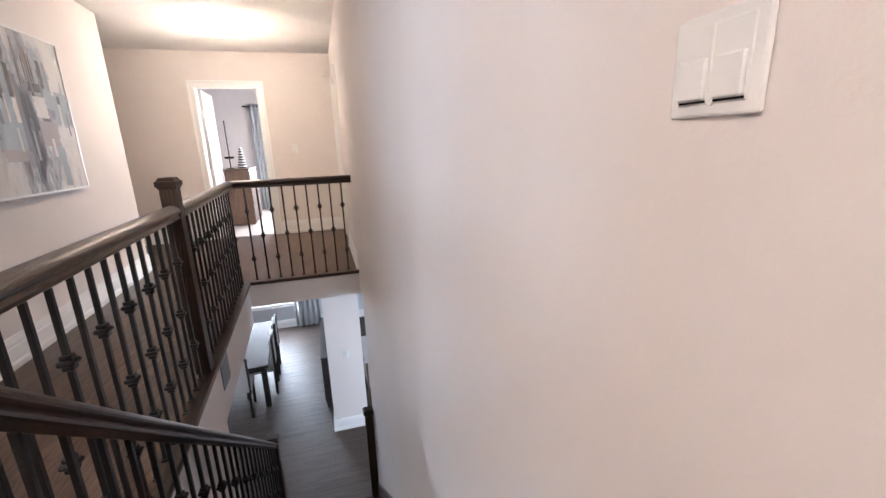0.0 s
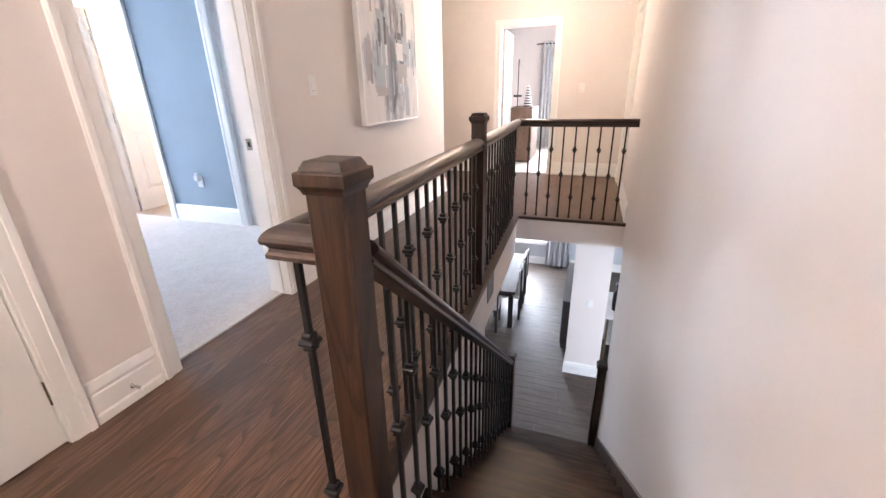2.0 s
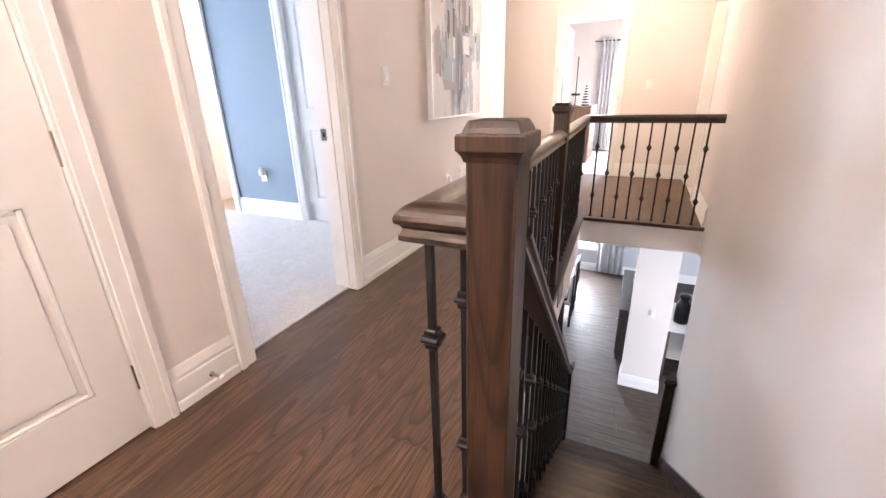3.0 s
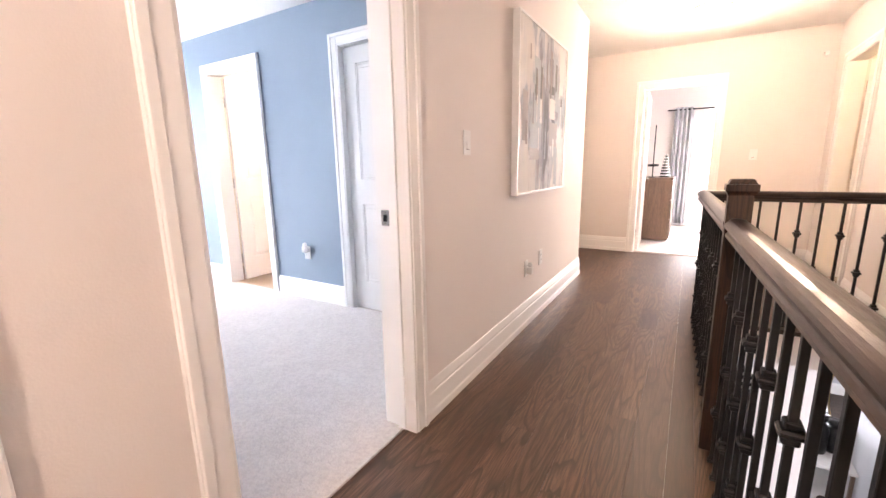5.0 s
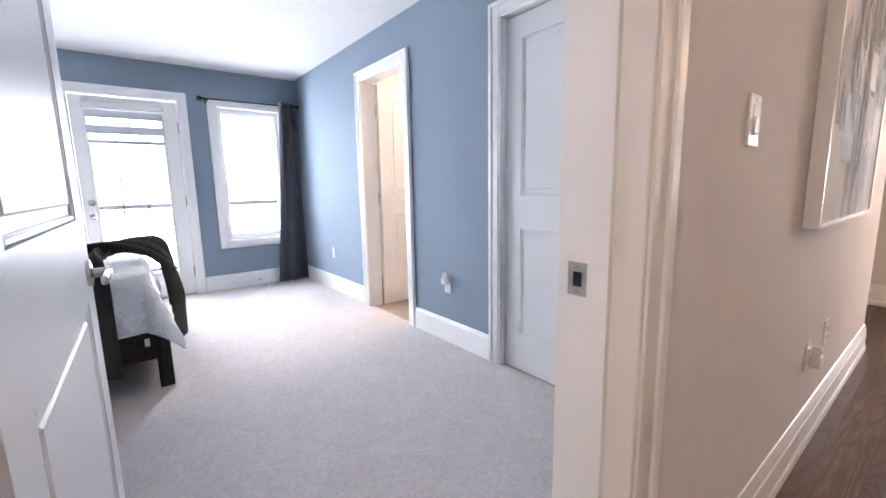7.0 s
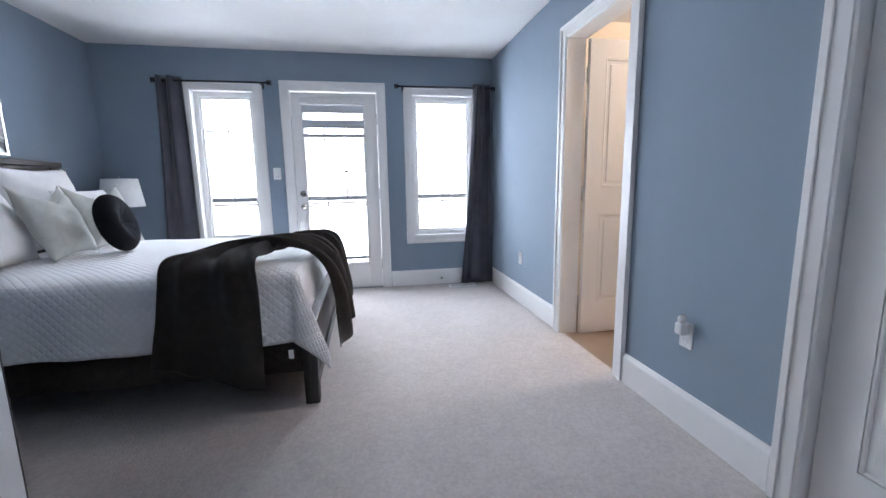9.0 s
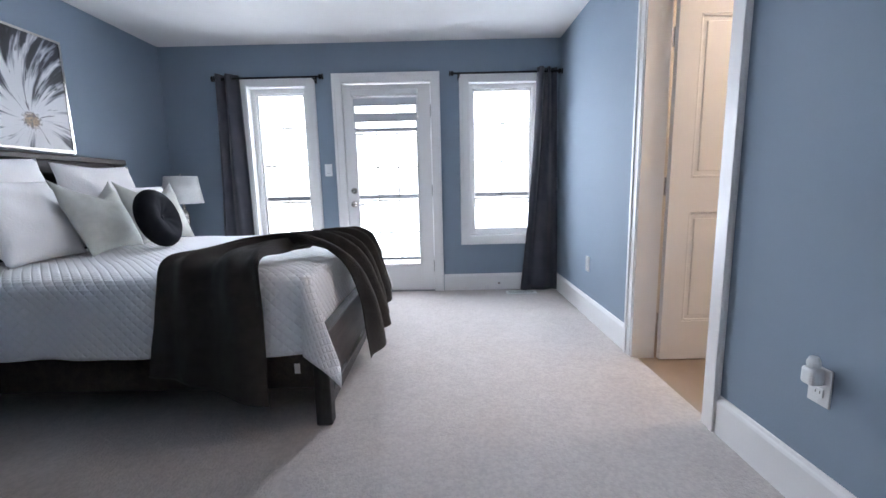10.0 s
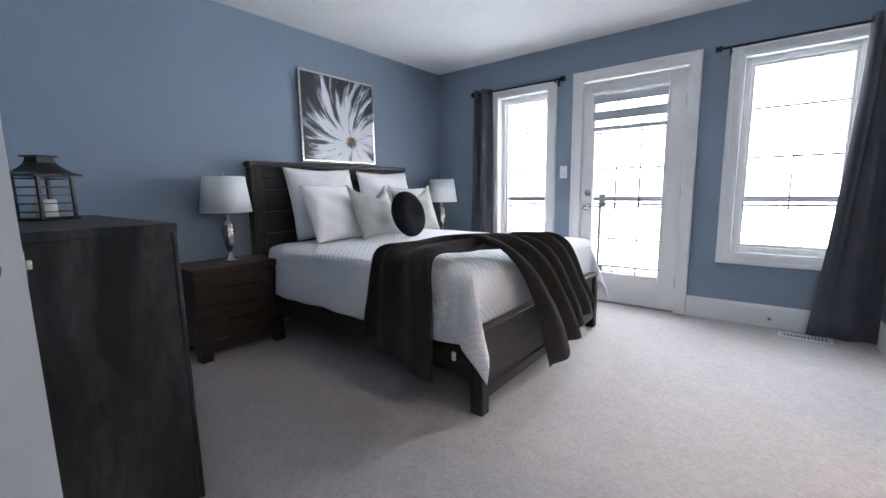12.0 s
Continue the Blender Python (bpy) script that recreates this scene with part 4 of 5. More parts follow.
part("handrail", sweep(RAIL, [(guard_x(N2), N2 + 0.04, base), (GX, GY, base), (0.519, GY, base)]), OAK_RAIL, g)
newel(g, guard_x(N2), N2, 0.0, 1.085, 0.038, 0.049)
i = 0
for n_, (ya, yb) in enumerate(((GUARD_Y, N2), (N2, GY))):
    m_ = 17 if n_ == 0 else 16
    for k in range(2 - n_, m_):
        y = ya + (yb - ya) * k / m_
        baluster(g, guard_x(y), y, 0.002, base - 0.002, i % 2 == 0)
        i += 1
baluster(g, -0.423, GUARD_Y + 0.012, 0.002, BASE_NEAR - 0.002, True)
for k in range(1, 10):
    baluster(g, GX + (0.52 - GX) * k / 10 + 0.01, GY, 0.002, base - 0.002, k % 2 == 1)

s = thing("stair_railing", 0, 0, 0, "dark oak stair rail with black iron balusters", "railing")
newel(s, NEWEL1[0], NEWEL1[1], -0.19, 1.098, 0.039, 0.050)
yl = Y0 + RUN * 13 - 0.06
xl = left_x(yl) - 0.02
newel(s, xl, yl, tread_z(13), tread_z(13) + 1.06)
newel(s, 0.475, yl + 0.10, LOW, tread_z(13) + 1.08, name="wall_newel")
slope = RISE / RUN
r0 = 0.852
rail_z = lambda y: r0 - slope * (y - Y0 - 0.02)
part("handrail", sweep(RAIL, [(NEWEL1[0] + 0.004, NEWEL1[1] + 0.036, rail_z(NEWEL1[1] + 0.036)), (xl, yl - 0.036, rail_z(yl - 0.036))]), OAK_RAIL, s)
i = 0
for k in range(1, 14):
    for f in (0.28, 0.78):
        y = Y0 + RUN * (k - 1 + f)
        if y > yl - 0.07:
            continue
        baluster(s, left_x(y) - 0.012, y, tread_z(k), rail_z(y) - tread_z(k) + 0.008, i % 2 == 0)
        i += 1

# ---- hall things ----


def picture(name, x, y0, y1, z0, z1, depth, mat, label):
    """A framed canvas on the hall wall, looking towards +x."""
    p = thing(name, x, (y0 + y1) / 2, (z0 + z1) / 2, label, "painting")
    w, h, f = (y1 - y0) / 2, (z1 - z0) / 2, 0.014
    part("frame", boxes(((0.002, -w, -h), (depth, -w + f, h)), ((0.002, w - f, -h), (depth, w, h)), ((0.002, -w + f, -h), (depth, w - f, -h + f)), ((0.002, -w + f, h - f), (depth, w - f, h))), PLASTIC, p, "slim silver white frame")
    me = grid_mesh(lambda u, v: (depth - 0.006, -w + f + u * 2 * (w - f), -h + f + v * 2 * (h - f)), 2, 2, mat)
    part("canvas", me, mat, p)
    return p


picture("abstract_painting", HALL, 3.23, 4.29, 0.962, 2.02, 0.045, ABSTRACT_ART, "abstract grey blue painting in a slim silver frame")
PAINTS = [material("paint_" + n_, c_, 0.65, second=tuple(v_ * 0.8 + 0.05 for v_ in c_), scale=9, detail=6, stretch=(1, 3, 0.8), bump=0.5, bump_scale=80)
          for n_, c_ in (("charcoal", (0.02, 0.018, 0.02)), ("slate", (0.17, 0.185, 0.21)), ("blue_grey", (0.34, 0.385, 0.43)), ("mauve_grey", (0.36, 0.325, 0.32)), ("white", (0.70, 0.68, 0.66)), ("umber", (0.24, 0.20, 0.18)))]


def paint_strokes(parent, w, h, x0):
    """Layered vertical palette-knife strokes, gathered round the middle of the canvas."""
    rng_ = random.Random(23)
    blocks = [(2, .33, .58, .09, .27), (3, .12, .46, .06, .16), (2, .30, .36, .14, .10), (2, .89, .56, .10, .12), (3, .68, .38, .13, .09), (2, .77, .66, .07, .13), (4, .66, .55, .085, .075),
              (1, .45, .50, .03, .26), (0, .65, .67, .10, .03), (2, .77, .16, .045, .15), (1, .47, .18, .018, .13), (3, .30, .24, .12, .04), (4, .88, .36, .10, .08), (5, .43, .62, .018, .14)]
    for k in range(len(blocks) + 40):
        if k < len(blocks):
            c_, a_, b_, sy, sz = blocks[k]
            cy, cz, sy, sz = (2 * a_ - 1) * w, (2 * b_ - 1) * h, sy * w * 1.6, sz * h * 1.8
        elif k < len(blocks) + 12:
            c_, cy, cz = rng_.choice((0, 0, 5)), rng_.uniform(-0.02, 0.34) * w, rng_.uniform(0.35, 0.66) * h
            sy, sz = rng_.uniform(0.005, 0.015), rng_.uniform(0.05, 0.12)
        else:
            c_, cy, cz = rng_.choice((0, 1, 1, 2, 3, 4, 4, 5)), rng_.uniform(-0.75, 0.9) * w, rng_.gauss(0.0, 0.4) * h
            sy, sz = rng_.uniform(0.004, 0.022), rng_.uniform(0.02, 0.11)
        cy, cz = max(-w + sy + 0.03, min(w - sy - 0.03, cy)), max(-h + sz + 0.03, min(h - sz - 0.03, cz))
        n_, xx = 9, x0 + 0.0002 + 0.00005 * k
        bm_ = bmesh.new()
        vl = [bm_.verts.new((xx, cy - sy * (1 + rng_.uniform(-0.25, 0.15)), cz - sz + 2 * sz * i_ / n_)) for i_ in range(n_ + 1)]
        vr = [bm_.verts.new((xx, cy + sy * (1 + rng_.uniform(-0.25, 0.15)), cz - sz * 1.04 + 2 * sz * i_ / n_)) for i_ in range(n_ + 1)]
        for i_ in range(n_):
            bm_.faces.new((vl[i_], vr[i_], vr[i_ + 1], vl[i_ + 1]))
        part("paint_stroke", bm_, PAINTS[c_], parent)


for o in [o for o in bpy.data.objects if o.name == "abstract_painting"]:
    paint_strokes(o, 0.54 - 0.014, 0.535 - 0.014, 0.0395)
c = thing("ceiling_light", -0.62, 5.42, HALL_H, "flush glass ceiling light, lit", "ceiling light")
part("base", lathe([(0.16, 0), (0.16, -0.018), (0.15, -0.022)][::-1], 32), NICKEL, c)
part("diffuser", lathe([(0.02, -0.105), (0.07, -0.098), (0.115, -0.075), (0.145, -0.040), (0.150, -0.022)], 32), LAMPGLASS, c, "glowing frosted glass bowl", True).visible_shadow = False
c = thing("smoke_detector", 0.42, 6.6, 2.2, "small white sensor high on the wall", "sensor")
part("body", box((-0.02, -0.01, -0.02), (0.02, 0.05, 0.02), 0.006), PLASTIC, c)

wall_plate(HALL, 2.65, 1.258, 90, "white rocker light switch on the hall wall")
wall_plate(wall_x(0.585), 0.585, 1.258, -91.3, "white double rocker light switch on the stair wall", gangs=2, h=0.090, w=0.0585)
wall_plate(-0.07, FAR, 1.22, 0, "white light switch on the hall end wall")
wall_plate(HALL, 3.55, 0.43, 90, "white power outlet on the hall wall", "outlet")
plug_in(HALL, 3.55, 0.41, 90, "white plug-in air freshener in the hall outlet")
wall_plate(HALL, 3.87, 0.45, 90, "white cable outlet on the hall wall", "outlet")
wall_plate(0.34, 5.58, -1.55, 0, "white light switch on the lower wall end")
wall_plate(-3.476, BATH, 0.43, 0, "white power outlet on the blue wall", "outlet")
plug_in(-3.476, BATH, 0.455, 0, "clear plug-in air freshener in the bedroom outlet")
wall_plate(-5.457, BATH, 0.425, 0, "white power outlet near the window corner", "outlet")
wall_plate(WIN, 1.02, 1.225, 90, "white light switch beside the balcony door")

# ---- bedroom ----
BX0, BX1, BY0, BY1 = -5.62, -4.0, -0.47, 1.61

bed = thing("bed", (BX0 + BX1) / 2, 0, 0.01, "queen bed with a weathered dark wood frame", "bed")
hw = (BX1 - BX0) / 2
HEAD = -0.47
for s_ in (-1, 1):
    part("headboard_post", box((s_ * hw - (0.09 if s_ > 0 else 0), HEAD, 0), (s_ * hw + (0.09 if s_ < 0 else 0), HEAD + 0.075, 1.255), 0.005), DARKWOOD, bed)
part("headboard_cap", box((-hw - 0.01, HEAD - 0.01, 1.255), (hw + 0.01, HEAD + 0.09, 1.295), 0.006), DARKWOOD_H, bed)
for k in range(5):
    z = 0.42 + 0.167 * k
    part("headboard_plank", box((-hw + 0.09, HEAD + 0.012, z), (hw - 0.09, HEAD + 0.045, z + 0.163), 0.004), DARKWOOD_H, bed)
part("headboard_rail", box((-hw + 0.09, HEAD + 0.008, 1.17), (hw - 0.09, HEAD + 0.068, 1.255), 0.004), DARKWOOD_H, bed)
for s_ in (-1, 1):
    part("foot_post", box((s_ * hw - (0.06 if s_ > 0 else 0), BY1 - 0.07, 0), (s_ * hw + (0.06 if s_ < 0 else 0), BY1, 0.40), 0.004), DARKWOOD, bed)
    part("side_rail", box((s_ * hw - (0.045 if s_ > 0 else 0.015), HEAD + 0.075, 0.17), (s_ * hw + (0.015 if s_ < 0 else -0.015), BY1 - 0.07, 0.36), 0.004), DARKWOOD_H, bed)
part("footboard_cap", box((-hw - 0.004, BY1 - 0.075, 0.40), (hw + 0.004, BY1 + 0.004, 0.428), 0.005), DARKWOOD_H, bed)
part("footboard_panel", box((-hw + 0.06, BY1 - 0.05, 0.12), (hw - 0.06, BY1 - 0.022, 0.40), 0.003), DARKWOOD_H, bed)
part("footboard_rail", box((-hw + 0.06, BY1 - 0.06, 0.075), (hw - 0.06, BY1 - 0.004, 0.135), 0.004), DARKWOOD_H, bed)
for x in (-0.3, 0.3):
    part("slat_leg", box((x - 0.03, 0.5, 0), (x + 0.03, 0.56, 0.17)), DARKWOOD, bed)
part("slat_base", box((-hw + 0.05, HEAD + 0.08, 0.17), (hw - 0.05, BY1 - 0.08, 0.21)), DARKWOOD, bed)
mat_ = thing("mattress", (BX0 + BX1) / 2, (HEAD + BY1) / 2, 0.22, "thick mattress under a white quilt", "mattress")
part("body", box((-0.75, -0.95, 0), (0.75, 0.94, 0.455), 0.06, 4), PILLOW, mat_, smooth=True)

TOP, MX0, MX1, MY1 = 0.70, BX0 + 0.045, BX1 - 0.035, BY1 - 0.095


def quilt_point(u, v):
    """Cloth over the mattress: flat on top, hanging at both sides and at the foot, with a flap at each foot corner."""
    side, foot = 0.36, 0.34
    x = MX0 - side + u * (MX1 - MX0 + 2 * side)
    y = -0.20 + v * (MY1 - -0.20 + foot)
    a = max(0.0, x - MX1, MX0 - x)
    sx = 1 if x > MX1 else -1
    b = max(0.0, y - MY1)
    r = 0.045
    wob = 0.004 * math.sin(x * 9 + y * 5) + 0.003 * math.sin(y * 17 - x * 4)
    if a == 0 and b == 0:
        edge = min(x - MX0, MX1 - x, MY1 - y)
        return (x, y, TOP + wob * 0.7 - 0.012 * max(0, 1 - edge / 0.1) ** 2)
    drop = math.hypot(a, b)
    th = math.atan2(b, a)
    corner = math.sin(2 * th) if a > 0 and b > 0 else 0.0
    arc = min(drop / (r * math.pi / 2), 1.0)
    out = r * math.sin(arc * math.pi / 2)
    down = r * (1 - math.cos(arc * math.pi / 2)) + max(0.0, drop - r * math.pi / 2)
    flare, flare_foot = 0.16 * max(0, down - 0.05) * corner, 0.46 * max(0, down - 0.05) * corner
    ripple = (0.010 * math.sin(y * 11) + 0.006 * math.sin(y * 23 + 1)) * min(1, down / 0.2) if b == 0 else 0.006 * math.sin(x * 13) * min(1, down / 0.2)
    side_flare = 0.03 * min(1, down / 0.3)
    ox = (out + flare + side_flare) * math.cos(th) + ripple * (b == 0)
    oy = (out + flare_foot) * math.sin(th) + ripple * (a == 0) * 0.3
    bx = min(max(x, MX0), MX1)
    by = min(y, MY1)
    return (bx + sx * ox, by + oy, TOP - 0.012 - down)


q = thing("quilt", 0, 0, 0, "white diamond-quilted bedspread hanging over the bed", "bedspread")
part("cloth", grid_mesh(quilt_point, 110, 90, QUILT, 0.008, uv=lambda u, v: (u * 2.3, v * 2.1)), QUILT, q)
part("tag", box((-3.925, 1.492, 0.292), (-3.923, 1.515, 0.335)), PILLOW, q, "small white care label")

# throw: up the side, across the corner of the bed, down over the foot
TH = [(-3.930, 1.15, 0.23), (-3.930, 1.17, 0.45), (-3.955, 1.18, 0.66), (-4.02, 1.18, 0.735), (-4.22, 1.21, 0.728), (-4.38, 1.28, 0.728), (-4.49, 1.40, 0.728),
      (-4.53, 1.51, 0.725), (-4.58, 1.60, 0.66), (-4.69, 1.645, 0.50), (-4.80, 1.66, 0.35), (-4.89, 1.665, 0.20)]
SD = [(0, 1, 0), (0, 1, 0), (0, 1, 0), (-0.15, 1, 0), (-0.45, 0.9, 0), (-0.6, 0.8, 0), (-0.75, 0.65, 0), (-0.85, 0.4, 0), (-1, 0.1, 0.05), (-1, 0, 0.1), (-1, 0, 0.2), (-1, 0, 0.3)]
NR = [(1, 0, 0), (1, 0, 0), (1, 0, 0.2), (0.5, 0, 1), (0, 0, 1), (0, 0, 1), (0, 0, 1), (0, 0.3, 1), (0, 1, 0.4), (0, 1, 0), (0, 1, 0), (0, 1, 0)]
WD = [0.46, 0.43, 0.40, 0.38, 0.37, 0.37, 0.41, 0.46, 0.52, 0.56, 0.60, 0.60]


def throw_point(u, v):
    t = v * (len(TH) - 1)
    i = min(int(t), len(TH) - 2)
    f = t - i

    def spline(rows):
        p = [Vector(rows[max(0, min(len(rows) - 1, i + d))]) for d in (-1, 0, 1, 2)]
        return 0.5 * ((2 * p[1]) + (p[2] - p[0]) * f + (2 * p[0] - 5 * p[1] + 4 * p[2] - p[3]) * f * f + (3 * p[1] - p[0] - 3 * p[2] + p[3]) * f ** 3)

    c, sd, nr = spline(TH), spline(SD).normalized(), spline(NR).normalized()
    w = WD[i] * (1 - f) + WD[i + 1] * f
    a = (u - 0.5) * w
    gather = min(1.0, max(0.0, (v - 0.12) / 0.35))
    fold = (0.010 + 0.022 * gather) * (1 + math.sin(u * (17 + 9 * gather) + 1.9 * math.sin(v * 4.2 + 0.6) + 1.3 * math.sin(u * 5 + v * 3))) + 0.010 * math.sin(u * 8 + 2 - v * 3) + 0.006 * gather * math.sin(u * 41 - v * 9)
    p = c + sd * a + nr * (0.022 + fold)
    if 0.27 < v < 0.66:
        p.z = max(p.z, TOP + 0.014)
    if v <= 0.12:
        p.z -= 0.16 * (u - 0.5) * (1 - v / 0.12)
    if v >= 0.9:
        p.z += (v - 0.9) * 10 * (0.13 * (u - 0.5) + 0.02 * math.sin(u * 5 + 0.5))
    return p


t_ = thing("throw_blanket", 0, 0, 0, "dark charcoal knitted throw draped across the foot of the bed", "blanket")
part("cloth", grid_mesh(throw_point, 90, 110, THROW, 0.008, uv=lambda u, v: (u, v)), THROW, t_)


def pillow_mesh(w, h, d, mat, ears=0.06, seed=0, sag=0.0):
    """A stuffed square pillow with pointed corners; it stands on its lower edge, facing -y, back to +y."""
    rng = random.Random(seed)
    ph = [rng.uniform(0, 6.28) for _ in range(6)]
    bm = bmesh.new()
    n = 22
    sides = []
    for s_ in (1, -1):
        rows = []
        for j in range(n + 1):
            row = []
            for i_ in range(n + 1):
                u, v = i_ / n * 2 - 1, j / n * 2 - 1
                e = (1 - u ** 4) * (1 - v ** 4)
                puff = max(0.0, (1 - abs(u) ** 2.4) * (1 - abs(v) ** 2.4)) ** 0.62
                pinch = 1 - ears * (1 - u * u) * abs(v) ** 3
                pinch2 = 1 - ears * (1 - v * v) * abs(u) ** 3
                wr = 0.006 * math.sin(u * 7 + ph[0] + v * 3) * e + 0.005 * math.sin(v * 9 + ph[1] - u * 5) * e
                z = v * h / 2 * pinch
                if v > 0:
                    z -= sag * (1 - abs(u)) ** 1.15 * v * v
                row.append(bm.verts.new((u * w / 2 * pinch2, s_ * (d / 2 * puff) + wr, z + h / 2)))
            rows.append(row)
        sides.append(rows)
        for j in range(n):
            for i_ in range(n):
                bm.faces.new((rows[j][i_], rows[j][i_ + 1], rows[j + 1][i_ + 1], rows[j + 1][i_]))
    bmesh.ops.remove_doubles(bm, verts=bm.verts, dist=0.0012)
    return mesh_of(bm, mat, True)


def pillow(name, x, y, z, w, h, d, mat, label, lean, rz=0.0, group="", seed=0, sag=0.0, ears=0.06, category="pillow"):
    ob = tagged(new(name, pillow_mesh(w, h, d, mat, ears, seed, sag)), label, category, group)
    ob.matrix_world = pose(x, y, z, lean, 0, rz)
    return ob


PT = TOP + 0.005
pillow("pillow", -4.55, -0.205, PT, 0.66, 0.58, 0.20, PILLOW, "large white quilted sham leaning on the headboard", 14, 2, "white shams", 1, 0.01, 0.05)
pillow("pillow", -5.24, -0.205, PT, 0.62, 0.56, 0.19, PILLOW, "large white quilted sham leaning on the headboard", 13, -2, "white shams", 2, 0.01, 0.05)
pillow("pillow", -4.47, 0.035, PT - 0.004, 0.52, 0.45, 0.18, PILLOW, "white quilted pillow propped in front of a sham", 20, 8, "white pillows", 3, 0.0, 0.05)
pillow("pillow", -5.34, 0.01, PT - 0.004, 0.50, 0.42, 0.18, PILLOW, "white quilted pillow propped in front of a sham", 20, -6, "white pillows", 4, 0.0, 0.05)
pillow("cushion", -4.77, 0.17, PT - 0.004, 0.47, 0.46, 0.16, CUSHION, "pale sage linen cushion with a chopped top", 22, 6, "sage cushions", 5, 0.15, 0.12, "cushion")
pillow("cushion", -5.25, 0.15, PT - 0.004, 0.47, 0.46, 0.16, CUSHION, "pale sage linen cushion with a chopped top", 22, -10, "sage cushions", 6, 0.16, 0.12, "cushion")

rc = thing("round_cushion", -4.90, 0.33, PT + 0.002, "round charcoal velvet tufted cushion", "cushion", rz=8)
bm = bmesh.new()
prof = []
for k in range(15):
    a = -math.pi / 2 + math.pi * k / 14
    prof.append((0.100 + 0.086 * math.cos(a), 0.066 * math.sin(a)))
bm = lathe([(0.006, -0.018)] + [(0.05, -0.042)] + prof[1:-1] + [(0.05, 0.042), (0.006, 0.018)], 40)
for v_ in bm.verts:
    ang = math.atan2(v_.co.y, v_.co.x)
    rad = math.hypot(v_.co.x, v_.co.y)
    v_.co.z *= 1 - 0.16 * (0.5 + 0.5 * math.cos(ang * 9)) * max(0, 1 - rad / 0.15)
bmesh.ops.transform(bm, verts=bm.verts, matrix=pose(0, 0, 0.180, -74, 0, 0))
part("cover", bm, NAVY, rc, smooth=True)
bm = lathe([(0.002, -0.028), (0.016, -0.024), (0.018, -0.018), (0.018, 0.018), (0.016, 0.024), (0.002, 0.028)], 16)
bmesh.ops.transform(bm, verts=bm.verts, matrix=pose(0, 0, 0.180, -74, 0, 0))
part("button", bm, NAVY, rc, smooth=True)


def nightstand(x, y, label):
    """Front towards +y, back at the wall."""
    w, d, h = 0.56, 0.37, 0.60
    n_ = thing("nightstand", x, y, 0.01, label, "nightstand", "nightstands beside the bed")
    a = w / 2
    part("top", box((-a - 0.015, -0.004, h - 0.045), (a + 0.015, d + 0.018, h), 0.005), BROWNWOOD, n_)
    part("back", box((-a + 0.07, 0.0, 0.08), (a - 0.07, 0.015, h - 0.045)), BROWNWOOD, n_)
    for s_ in (-1, 1):
        part("side", box((min(s_ * a, s_ * (a - 0.02)), 0.03, 0.08), (max(s_ * a, s_ * (a - 0.02)), d - 0.05, h - 0.045)), BROWNWOOD, n_)
        for y0, y1 in ((0.0, 0.05), (d - 0.06, d)):
            part("leg", box((min(s_ * (a + 0.005), s_ * (a - 0.068)), y0, 0), (max(s_ * (a + 0.005), s_ * (a - 0.068)), y1, h - 0.045), 0.004), BROWNWOOD, n_)
    part("bottom_rail", box((-a + 0.068, d - 0.05, 0.06), (a - 0.068, d - 0.008, 0.125), 0.003), BROWNWOOD, n_)
    for z0, z1 in ((0.13, 0.335), (0.342, 0.55)):
        dr = part("drawer", box((-a + 0.072, d - 0.05, z0), (a - 0.072, d - 0.012, z1), 0.004), BROWNWOOD, n_)
        zc = (z0 + z1) / 2 + 0.02
        part("handle", boxes(((-0.11, d + 0.006, zc - 0.008), (0.11, d + 0.018, zc + 0.008)), ((-0.10, d - 0.012, zc - 0.005), (-0.085, d + 0.008, zc + 0.005)), ((0.085, d - 0.012, zc - 0.005), (0.10, d + 0.008, zc + 0.005)), bevel=0.003), BLACK, dr)
    return n_


nightstand(-3.74, -0.49, "dark brown two-drawer nightstand beside the bed")
nightstand(-5.99, -0.49, "dark brown two-drawer nightstand between bed and window")


def table_lamp(x, y, z, label):
    l = thing("table_lamp", x, y, z, label, "lamp", "lamps on the nightstands")
    part("base", lathe([(0.052, 0), (0.054, 0.008), (0.046, 0.016), (0.030, 0.026), (0.018, 0.045), (0.014, 0.065), (0.022, 0.085), (0.033, 0.125), (0.039, 0.175), (0.041, 0.215),
                        (0.034, 0.235), (0.040, 0.245), (0.034, 0.255), (0.018, 0.275), (0.012, 0.29), (0.020, 0.30), (0.012, 0.31), (0.007, 0.33), (0.007, 0.40)], 28), NICKEL, l, "turned brushed nickel base", True)
    bm = lathe([(0.163, 0.335), (0.130, 0.575)], 40, cap=False)
    sh = part("shade", bm, SHADE, l, "white tapered drum shade", True)
    sh.modifiers.new("thickness", "SOLIDIFY").thickness = 0.002
    part("shade_ring", lathe([(0.012, 0.40), (0.012, 0.405)], 16), NICKEL, l)
    part("harp", lathe([(0.004, 0.40), (0.004, 0.585), (0.010, 0.588), (0.006, 0.60)], 10), NICKEL, l)
    for k in range(3):
        bm = box((0, -0.002, 0.548), (0.132, 0.002, 0.552))
        bmesh.ops.rotate(bm, verts=bm.verts, cent=(0, 0, 0), matrix=Matrix.Rotation(k * 2.094, 3, "Z"))
        part("spider_arm", bm, NICKEL, l)
    return l


table_lamp(-3.77, -0.31, 0.61, "nickel table lamp with a white drum shade on the nightstand")
table_lamp(-6.0, -0.20, 0.61, "nickel table lamp with a white drum shade beside the curtain")

